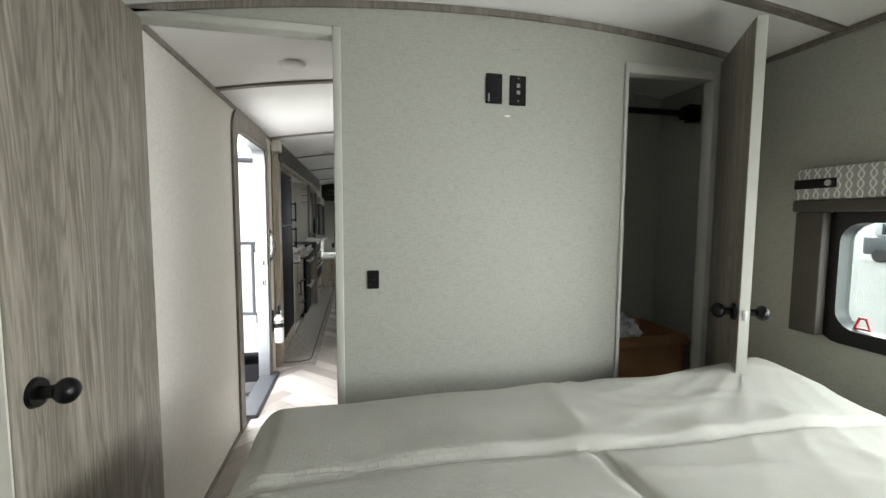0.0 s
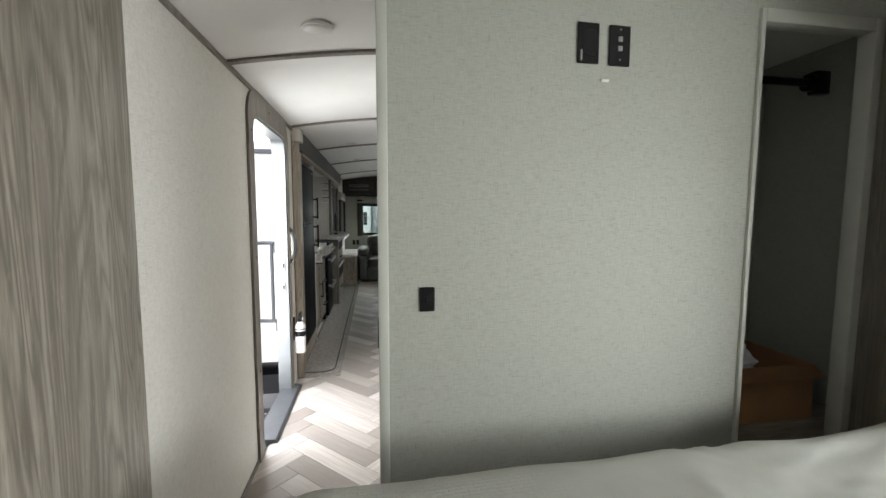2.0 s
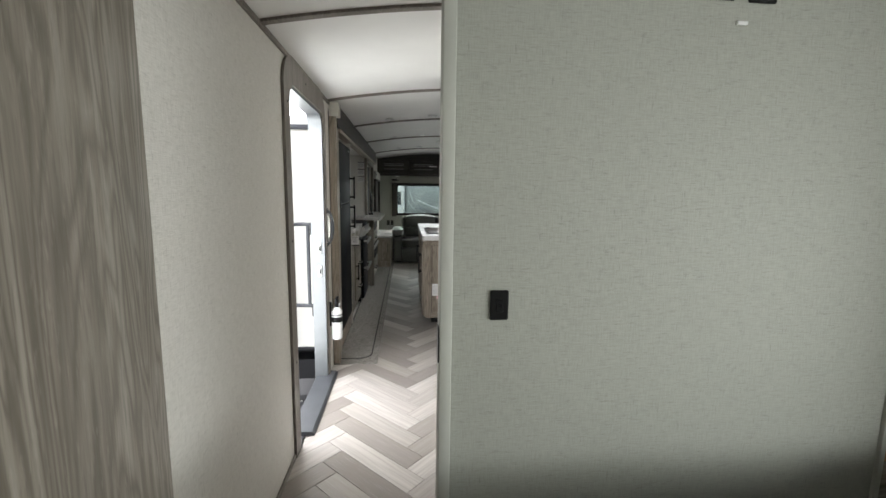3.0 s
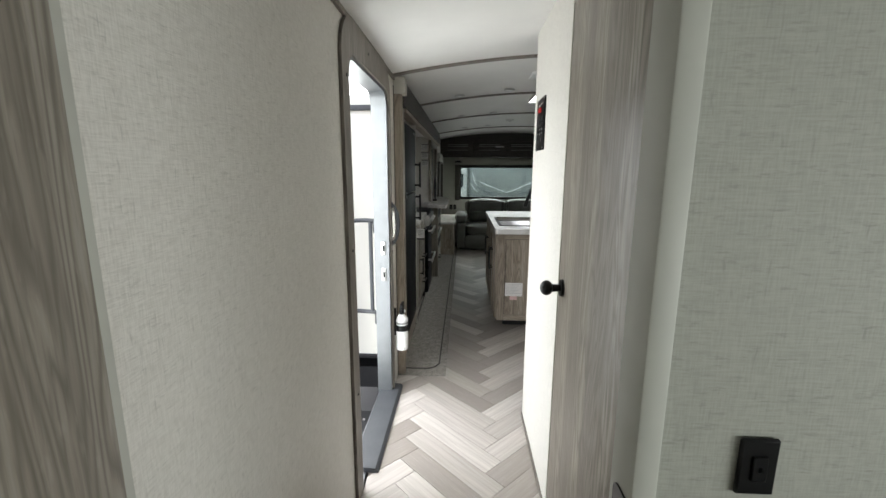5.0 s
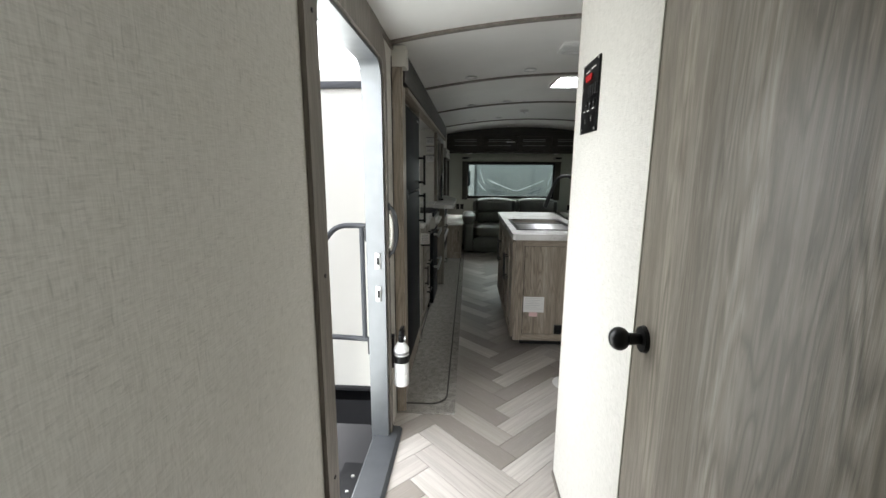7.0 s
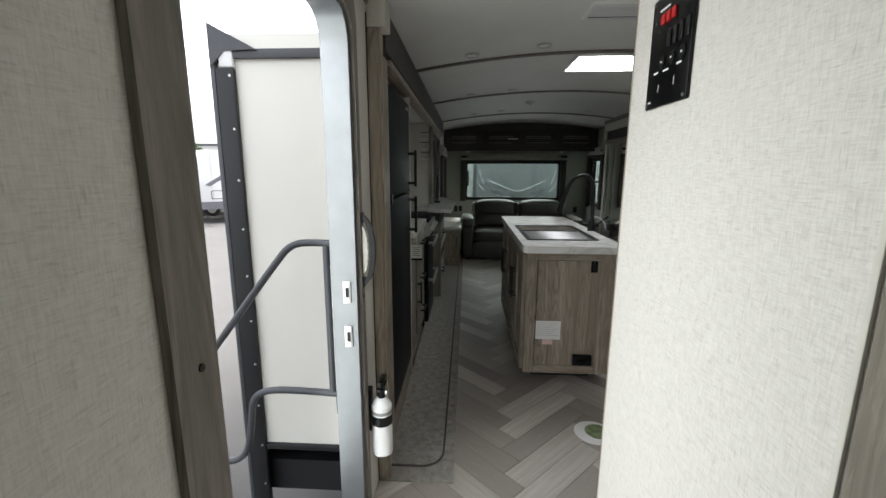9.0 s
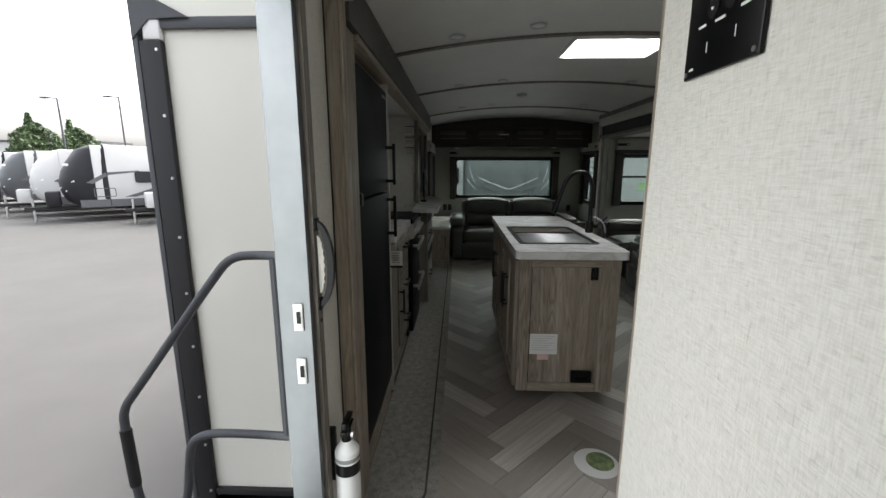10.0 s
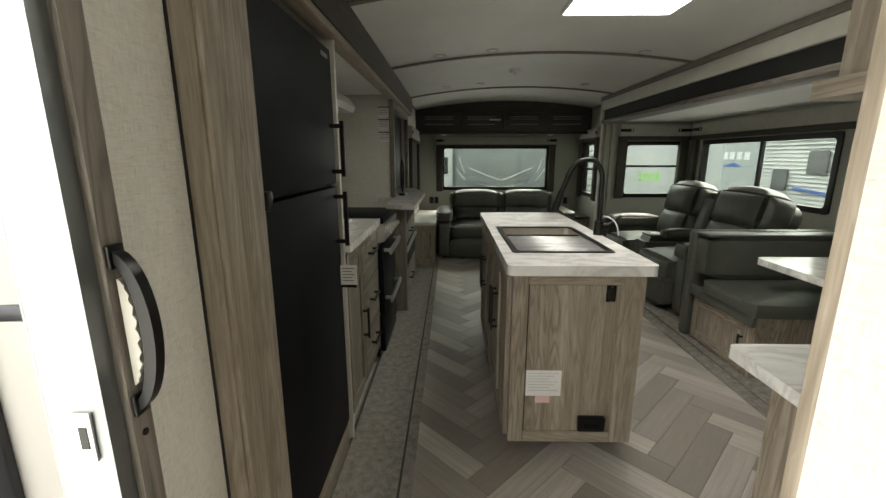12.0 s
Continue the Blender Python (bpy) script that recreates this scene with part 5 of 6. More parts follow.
part("reveal", boxed((IX0 + 0.073, IY0 + 0.0080, IZ - 0.053), (IX1 - 0.101, IY0 + 0.0098, IZ - 0.0505)), DARKTRIM, fp, "dark strip for the seam's shade above the panel")
for k in range(4):
    y = IY0 + 0.03 + 0.362 * k
    d = shaker(isl, "cabinet_door", "x", IX0 + 0.0015, y, y + 0.352, 0.115, IZ - 0.02, out=-1, thick=0.022, mat_v=CAB, mat_h=CAB_Y)
    hy = y + (0.315 if k % 2 == 0 else 0.037)
    bar_handle(d, (IX0 - 0.021, hy, 0.52), (IX0 - 0.021, hy, 0.70), (-0.03, 0, 0), 0.006)
TX0, TX1, TY0, TY1 = 0.04, 0.66, 4.69, 6.36
SK = (0.10, 0.56, 4.93, 5.64)
bm = slab(bm_new(), "z", 0.906, 0.95, TX0 + 0.03, TX1 - 0.03, TY0 + 0.03, TY1 - 0.03, [SK])
for lo_, hi_ in (((TX0 + 0.03, TY0), (TX1 - 0.03, TY0 + 0.03)), ((TX0 + 0.03, TY1 - 0.03), (TX1 - 0.03, TY1)), ((TX0, TY0 + 0.03), (TX0 + 0.03, TY1 - 0.03)), ((TX1 - 0.03, TY0 + 0.03), (TX1, TY1 - 0.03))):
    box(bm, (*lo_, 0.906), (*hi_, 0.95))
for cx_, cy_, a0 in ((TX0 + 0.03, TY0 + 0.03, 180), (TX1 - 0.03, TY0 + 0.03, 270), (TX1 - 0.03, TY1 - 0.03, 0), (TX0 + 0.03, TY1 - 0.03, 90)):
    prism(bm, [(cx_, cy_)] + [(cx_ + 0.03 * math.cos(radians(a0 + 15 * i)), cy_ + 0.03 * math.sin(radians(a0 + 15 * i))) for i in range(7)], "z", 0.906, 0.95)
itop = solo("island_worktop", bm, MARBLE, "white marble-look island worktop with rounded corners", "worktop")
sink = thing("sink", (0.33, 5.28, 0.72), "dark steel sink sunk in the island worktop", "sink")
bm = bm_new()
ring(bm, rounded(SK[0] + 0.001, SK[2] + 0.001, SK[1] - 0.001, SK[3] - 0.001, 0.02, 4), rounded(SK[0] + 0.018, SK[2] + 0.018, SK[1] - 0.018, SK[3] - 0.018, 0.03, 4), "z", 0.70, 0.9485)
part("basin", bm, STEEL, sink)
part("bottom", boxed((SK[0] + 0.002, SK[2] + 0.002, 0.69), (SK[1] - 0.002, SK[3] - 0.002, 0.699)), STEEL, sink)
part("rim", ring(bm_new(), rounded(SK[0] - 0.008, SK[2] - 0.008, SK[1] + 0.008, SK[3] + 0.008, 0.02, 4), rounded(SK[0] + 0.02, SK[2] + 0.02, SK[1] - 0.02, SK[3] - 0.02, 0.03, 4), "z", 0.9505, 0.9545), MATTBLACK, sink, "dark rim")
rack = thing("sink_cover", (0.33, 5.12, 0.955), "slatted drying rack lying over half of the sink", "rack")
RACKSTEEL = plain("satin_rack_steel", (0.5, 0.5, 0.5), 0.5, metal=1.0, vary=0.1)
for k in range(12):
    y = 4.96 + 0.0355 * k
    part("slat", boxed((SK[0] + 0.022, y, 0.935), (SK[1] - 0.022, y + 0.017, 0.946), 0.004, 1), RACKSTEEL, rack)
part("edge", boxed((SK[0] + 0.022, 5.386, 0.932), (SK[1] - 0.022, 5.404, 0.9485), 0.003), BLACK, rack)
fau = thing("faucet", (0.645, 5.39, 0.95), "matt black gooseneck faucet with pull-down spray", "faucet")
part("base", rod(bm_new(), (0.645, 5.39, 0.9505), (0.645, 5.39, 1.03), 0.028, 0.025, 24), MATTBLACK, fau)
part("neck", tube(bm_new(), [(0.645, 5.39, 1.02), (0.645, 5.39, 1.22), (0.642, 5.39, 1.30), (0.60, 5.39, 1.365), (0.55, 5.39, 1.37), (0.50, 5.39, 1.355), (0.46, 5.39, 1.30), (0.44, 5.385, 1.24), (0.42, 5.38, 1.19)], 0.0145, 14, 2), MATTBLACK, fau)
part("spray_head", rod(bm_new(), (0.424, 5.381, 1.20), (0.385, 5.37, 1.09), 0.017, 0.021, 18), MATTBLACK, fau)
lv = part("lever", tube(bm_new(), [(0.67, 5.39, 1.0), (0.71, 5.39, 1.015), (0.765, 5.39, 1.06)], 0.008, 10, 1), MATTBLACK, fau)
part("collar", rod(bm_new(), (0.66, 5.39, 1.0), (0.695, 5.39, 1.0), 0.02, seg=18), MATTBLACK, fau)
part("plastic_tie", tube(bm_new(), [(0.66, 5.37, 1.06), (0.70, 5.35, 1.05), (0.73, 5.34, 1.01), (0.74, 5.34, 0.955)], 0.004, 8, 2), plain("clear_tie", (0.75, 0.76, 0.78), 0.25), fau, "clear plastic tie")
wall_plate("power_outlet", "y", (0.488, IY0 + 0.010, 0.815), 0.042, 0.072, -1, "brown-black power outlet on the island end", "outlet", [(0, 0.0, 0.022, 0.04, MATTBLACK), (0, 0.03, 0.004, 0.004, GREYBIT), (0, -0.03, 0.004, 0.004, GREYBIT)])
gfi = thing("floor_vent", (0.445, IY0, 0.18), "black flip-lid vent low on the island end", "vent")
part("housing", boxed((0.385, IY0 - 0.018, 0.165), (0.505, IY0 + 0.0095, 0.235), 0.006), BLACK, gfi)
part("lid", boxed((0.41, IY0 - 0.024, 0.185), (0.48, IY0 - 0.0185, 0.205), 0.003), FRIDGE, gfi)
for k in range(3):
    part("slat", boxed((0.395, IY0 - 0.021, 0.170 + 0.006 * k), (0.495, IY0 - 0.0185, 0.172 + 0.006 * k)), MATTBLACK, gfi)
note = thing("paper_note", (0.225, IY0 + 0.008, 0.33), "white printed sheet taped to the island with a pink slip", "paper")
part("sheet", boxed((0.145, IY0 + 0.0085, 0.33), (0.303, IY0 + 0.0097, 0.455)), PAPER, note)
part("slip", boxed((0.19, IY0 + 0.0085, 0.295), (0.255, IY0 + 0.0098, 0.3295)), plain("pink_paper", (0.72, 0.5, 0.5), 0.8), note, "small pink slip")
for k in range(7):
    part("print_bar", boxed((0.155, IY0 + 0.0079, 0.44 - 0.014 * k), (0.29 - 0.02 * (k % 3), IY0 + 0.0084, 0.443 - 0.014 * k)), plain("pale_print", (0.55, 0.55, 0.56), 0.8) if k == 0 else bpy.data.materials["pale_print"], note)
decal = thing("floor_sticker", (0.40, 4.26, 0.0), "round white sticker with a green picture on the floor", "sticker")
part("disc", rod(bm_new(), (0.40, 4.26, 0.0003), (0.40, 4.26, 0.0015), 0.105, seg=40), PAPER, decal)
part("picture", rod(bm_new(), (0.42, 4.27, 0.0016), (0.42, 4.27, 0.002), 0.066, seg=32), plain("green_print", (0.2, 0.26, 0.12), 0.7, vary=0.6, size=25), decal, "green-brown printed picture")

# ---- counter unit behind the bathroom wall ----
cu = thing("counter_cabinet", (1.1, 3.8, 0.0), "oak counter cabinet with white marble-look top", "cabinet")
part("body", boxed((0.775, BY1 + 0.002, 0.0), (1.50, 4.20, 0.742)), CAB, cu)
part("top", prism(bm_new(), rounded(0.713, BY1 + 0.001, 1.53, 4.335, 0.03, 5), "z", 0.743, 0.782), MARBLE, cu)
us = thing("upper_shelf", (1.1, 3.8, 1.5), "oak shelf unit with rounded corner above the counter", "shelf")
part("shelf", prism(bm_new(), rounded(0.70, BY1 + 0.001, 1.53, 4.19, 0.04, 5), "z", 1.52, 1.562), CAB_Y, us)
part("back", boxed((0.73, BY1 + 0.001, 1.5625), (1.53, 4.13, 1.99), 0.003), CAB, us)

# ---- rear lounge ----
sofa = thing("sofa", (0.55, 9.0, 0.0), "grey-brown leatherette two-seat sofa under the rear window", "sofa")
SX0, SX1, SY0 = -0.37, 1.47, 8.58
part("base", boxed((SX0 + 0.06, SY0 + 0.04, 0.02), (SX1 - 0.06, 9.5, 0.25), 0.02), LEATHER2, sofa)
for k in (0, 1):
    a = SX0 + 0.18 + k * 0.745
    part("front_panel", cushion((a, SY0 + 0.0, 0.05), (a + 0.735, SY0 + 0.10, 0.30), 0.008, 4), LEATHER, sofa)
    part("seat_cushion", cushion((a, SY0 - 0.02, 0.30), (a + 0.735, 9.20, 0.475), 0.02), LEATHER, sofa)
    part("back_cushion", cushion((a, 9.12, 0.47), (a + 0.735, 9.38, 0.69), 0.04, 10, 0.6), LEATHER, sofa)
    part("head_cushion", cushion((a, 9.11, 0.655), (a + 0.735, 9.43, 0.89), 0.03, 10, 0.6), LEATHER, sofa)
for a in (SX0, SX1 - 0.175):
    part("arm", cushion((a, SY0 - 0.01, 0.03), (a + 0.175, 9.42, 0.56), 0.01), LEATHER, sofa)
    part("arm_pad", cushion((a - 0.012, SY0 - 0.03, 0.53), (a + 0.187, 9.36, 0.67), 0.02), LEATHER, sofa)
oh = thing("overhead_cabinet", (0.55, 9.3, 1.70), "dark oak overhead cabinet with four slotted doors across the rear", "overhead cabinet")
OY = 9.12
SLATGREY = plain("pewter_slat", (0.28, 0.29, 0.28), 0.4, metal=0.3)
xs = [XL + 0.002 + (XR - XL - 0.004) * i / 20 for i in range(21)]
part("body", prism(bm_new(), [(XL + 0.002, 1.72), (XR - 0.002, 1.72)] + [(x, crown(x) - 0.003) for x in reversed(xs)], "y", OY + 0.02, YR - 0.001), DARKWOOD_X, oh)
part("light_rail", boxed((XL + 0.01, OY, 1.70), (XR - 0.01, OY + 0.03, 1.735), 0.003), DARKWOOD_X, oh)
for k in range(4):
    a = XL + 0.05 + k * 0.595
    d = part("cabinet_door", boxed((a, OY, 1.745), (a + 0.575, OY + 0.0195, 1.995), 0.003), DARKWOOD_X, oh)
    for z in (1.83, 1.90, 1.93):
        part("slat", boxed((a + 0.09, OY - 0.006, z), (a + 0.48, OY - 0.0005, z + 0.008), 0.002), SLATGREY, d)
    part("handle", boxed((a + 0.21, OY - 0.022, 1.765), (a + 0.36, OY - 0.0005, 1.777), 0.003), MATTBLACK, d)
part("brand_plate", boxed((0.345, OY - 0.008, 1.885), (0.50, OY - 0.001, 1.905), 0.002), WHITEPAINT, oh, "pale sticker on a cabinet door")
for x in (-0.30, 1.25):
    a = thing("under_cabinet_light", (x, 9.3, 1.70), "small round light under the overhead cabinet", "light", "under-cabinet lights")
    part("rim", rod(bm_new(), (x, 9.3, 1.702), (x, 9.3, 1.719), 0.05, 0.055, 24), WHITEPAINT, a)
    part("lens", ball(bm_new(), (x, 9.3, 1.702), 0.042, (1, 1, 0.3)), LAMPLENS, a)
for x in (-0.50, -0.42, 1.60):
    wall_plate("power_outlet", "y", (x, YR, 0.72), 0.06, 0.10, -1, "black power outlet on the rear wall", "outlet", [(0, 0, 0.03, 0.05, MATTBLACK)])
ls = thing("lamp_table", (1.62, 9.2, 0.0), "small oak side table in the rear corner", "table")
part("body", boxed((1.50, 8.95, 0.0), (XR - 0.003, 9.58, 0.52)), CAB, ls)
part("top", boxed((1.485, 8.93, 0.521), (XR - 0.002, 9.59, 0.555), 0.005), LEATHER2, ls)

# ---- dinette slide-out ----
rec = thing("reclining_loveseat", (2.3, 7.2, 0.032), "grey-brown leatherette reclining loveseat with centre console", "loveseat")
RZ = 0.034
part("base", boxed((1.80, 6.55, RZ), (2.70, 8.30, 0.28), 0.03), LEATHER2, rec)
LEAN = Matrix.Rotation(radians(13), 3, "Y")
def leaning(bm):
    bmesh.ops.rotate(bm, verts=bm.verts, cent=(2.36, 0, 0.46), matrix=LEAN)
    return bm
for y0_, y1_ in ((6.55, 7.22), (7.52, 8.12)):
    part("seat_cushion", cushion((1.70, y0_, 0.28), (2.42, y1_, 0.50), 0.035, 10, 0.5), LEATHER, rec)
    part("foot_panel", cushion((1.66, y0_ + 0.02, 0.07), (1.78, y1_ - 0.02, 0.36), 0.015, 6, 0.5), LEATHER, rec)
    part("back_cushion", leaning(cushion((2.28, y0_ + 0.01, 0.46), (2.56, y1_ - 0.01, 0.80), 0.055, 10, 0.6)), LEATHER, rec)
    part("head_cushion", leaning(cushion((2.29, y0_ - 0.02, 0.76), (2.58, y1_ + 0.02, 1.10), 0.055, 10, 0.65)), LEATHER, rec)
    part("back_shell", leaning(cushion((2.50, y0_ - 0.03, 0.30), (2.64, y1_ + 0.03, 1.04), 0.01, 8, 0.5)), LEATHER2, rec)
part("console", cushion((1.80, 7.24, 0.10), (2.40, 7.50, 0.58), 0.01), LEATHER, rec)
cb = part("console_lid", boxed((1.86, 7.27, 0.581), (2.30, 7.47, 0.60), 0.008), LEATHER2, rec)
for x in (1.95, 2.08):
    part("cup_holder", rod(bm_new(), (x, 7.37, 0.5995), (x, 7.37, 0.606), 0.042, seg=20), STEEL, cb)
part("console_back", leaning(cushion((2.36, 7.25, 0.50), (2.60, 7.49, 1.04), 0.03, 8, 0.5)), LEATHER, rec)
part("console_arm", cushion((1.98, 7.22, 0.575), (2.36, 7.33, 0.66), 0.015, 8, 0.6), LEATHER, rec, "padded armrest beside the cup holders")
for y0_, y1_ in ((6.38, 6.54), (8.14, 8.32)):
    part("arm", cushion((1.74, y0_, RZ), (2.55, y1_, 0.60), 0.015), LEATHER, rec)
    part("arm_pad", cushion((1.72, y0_ - 0.015, 0.54), (2.42, y1_ + 0.015, 0.68), 0.025, 10, 0.7), LEATHER, rec)

ben = thing("dinette_bench", (2.2, 5.75, 0.034), "oak dinette bench with grey leatherette cushions", "bench")
BXa, BXb = 1.63, 2.80
part("box", boxed((BXa + 0.03, 5.435, RZ), (BXb, 6.08, 0.43)), CAB, ben)
f = shaker(ben, "cabinet_door", "x", BXa + 0.0295, 5.47, 6.05, 0.06, 0.37, out=-1, thick=0.018, rail=0.06, mat_v=CAB, mat_h=CAB_Y)
bar_handle(f, (BXa + 0.0115, 5.51, 0.16), (BXa + 0.0115, 5.51, 0.28), (-0.028, 0, 0), 0.006)
part("seat_cushion", cushion((BXa - 0.02, 5.395, 0.43), (BXb, 5.96, 0.535), 0.012, 8), LEATHER, ben)
part("seat_flap", boxed((BXa - 0.012, 5.42, 0.375), (BXa + 0.015, 6.10, 0.452), 0.008), LEATHER, ben)
part("back_cushion", cushion((BXa - 0.01, 5.92, 0.53), (BXb, 6.08, 0.835), 0.015, 8), LEATHER, ben)
part("back_board", boxed((BXa - 0.025, 6.085, 0.034), (BXb, 6.17, 0.856), 0.03, 3), LEATHER, ben, "padded leatherette back")
part("back_piping", boxed((BXa - 0.012, 5.935, 0.828), (BXb, 6.09, 0.850), 0.010, 3), LEATHER, ben, "stitched leatherette top edge")
tab = thing("dinette_table", (2.3, 5.3, 0.034), "marble-look dinette table on a single pedestal", "table")
part("tabletop", prism(bm_new(), rounded(1.745, 4.95, 2.81, 5.66, 0.05, 6), "z", 0.72, 0.76), MARBLE, tab)
part("pedestal", rod(bm_new(), (2.35, 5.32, RZ), (2.35, 5.32, 0.72), 0.04), STEEL, tab)
part("foot", rod(bm_new(), (2.35, 5.32, RZ), (2.35, 5.32, RZ + 0.03), 0.16, 0.14, 28), STEEL, tab)
bn2 = thing("dinette_bench", (2.2, 4.75, 0.034), "oak dinette bench with grey leatherette cushions near the counter", "bench")
part("box", boxed((BXa + 0.04, 4.46, RZ), (BXb, 4.98, 0.36)), CAB, bn2)
part("seat_cushion", cushion((BXa + 0.03, 4.47, 0.36), (BXb, 5.0, 0.48), 0.012, 8), LEATHER, bn2)

# ---- ceiling fittings in the lounge ----
for x, y in ((0.138, 4.86), (-0.29, 4.90), (0.10, 6.27), (-0.28, 6.27), (1.20, 6.30), (0.11, 7.66), (-0.24, 7.66), (1.20, 7.66)):
    a = thing("downlight", (x, y, crown(x)), "small recessed ceiling downlight, switched off", "downlight", "ceiling downlights")
    z = crown(x) - 0.001
    part("rim", ring(bm_new(), [(x + 0.045 * math.cos(t), y + 0.045 * math.sin(t)) for t in (math.tau * k / 24 for k in range(24))], [(x + 0.034 * math.cos(t), y + 0.034 * math.sin(t)) for t in (math.tau * k / 24 for k in range(24))], "z", z - 0.010, z), STEEL, a)
    part("lens", rod(bm_new(), (x, y, z - 0.006), (x, y, z - 0.001), 0.033, seg=24), LAMPLENS, a)
det = thing("smoke_detector", (0.38, 7.05, crown(0.38)), "white round smoke detector on the ceiling", "detector")
part("body", rod(bm_new(), (0.38, 7.05, crown(0.38) - 0.03), (0.38, 7.05, crown(0.38) - 0.001), 0.045, 0.055, 28), WHITEPAINT, det)
part("button", rod(bm_new(), (0.38, 7.05, crown(0.38) - 0.034), (0.38, 7.05, crown(0.38) - 0.0305), 0.015, seg=16), GREYBIT, det)
VX0, VX1, VY0, VY1 = 0.24, 0.56, 4.24, 4.45
vent = thing("ceiling_vent", (0.40, 4.345, crown(0.40)), "white slatted air vent in the ceiling", "vent")
vz = crown(0.40) - 0.008
part("frame", ring(bm_new(), rounded(VX0, VY0, VX1, VY1, 0.015, 3), rounded(VX0 + 0.02, VY0 + 0.02, VX1 - 0.02, VY1 - 0.02, 0.01, 3), "z", vz - 0.012, vz + 0.007), WHITEPAINT, vent)
part("backing", boxed((VX0 + 0.02, VY0 + 0.02, vz - 0.003), (VX1 - 0.02, VY1 - 0.02, vz - 0.001)), BLACK, vent)
for k in range(7):
    part("slat", boxed((VX0 + 0.02, VY0 + 0.026 + 0.020 * k, vz - 0.011), (VX1 - 0.02, VY0 + 0.035 + 0.020 * k, vz - 0.004)), WHITEPAINT, vent)

shade = thing("roller_shade", (XL + 0.02, 8.6, 0.95), "dark roller shade drawn over the rear side window", "shade")
part("cloth", boxed((XL + 0.016, 8.13, 0.93), (XL + 0.019, 9.07, 1.62)), SHADECLOTH, shade)
part("hem_bar", boxed((XL + 0.013, 8.12, 0.915), (XL + 0.025, 9.08, 0.935), 0.003), BLACK, shade)

# ---- outside: the dealer's lot ----
bm = bm_new()
bm.faces.new([bm.verts.new(p) for p in ((-900, -900, GROUND), (900, -900, GROUND), (900, 900, GROUND), (-900, 900, GROUND))])
build("ground", bm, CONCRETE, "grey concrete sales lot", "ground")
SIDEWHITE = plain("white_trailer_side", (0.56, 0.56, 0.55), 0.35, vary=0.05, size=1.0)
GREYCAP = plain("grey_trailer_cap", (0.07, 0.075, 0.08), 0.35, vary=0.1, size=2.0)
DARKCAP = plain("dark_trailer_cap", (0.02, 0.02, 0.023), 0.45, vary=0.2, size=2.0, spec=0.25)
DARKGLASS = plain("dark_tinted_glass", (0.02, 0.025, 0.03), 0.08)
GREYSTRIPE = plain("grey_graphic", (0.10, 0.10, 0.11), 0.4)
TYRE = plain("tyre_rubber", (0.02, 0.02, 0.02), 0.8, bump=0.2)
GREENPAINT = plain("green_sticker", (0.28, 0.85, 0.02), 0.6)


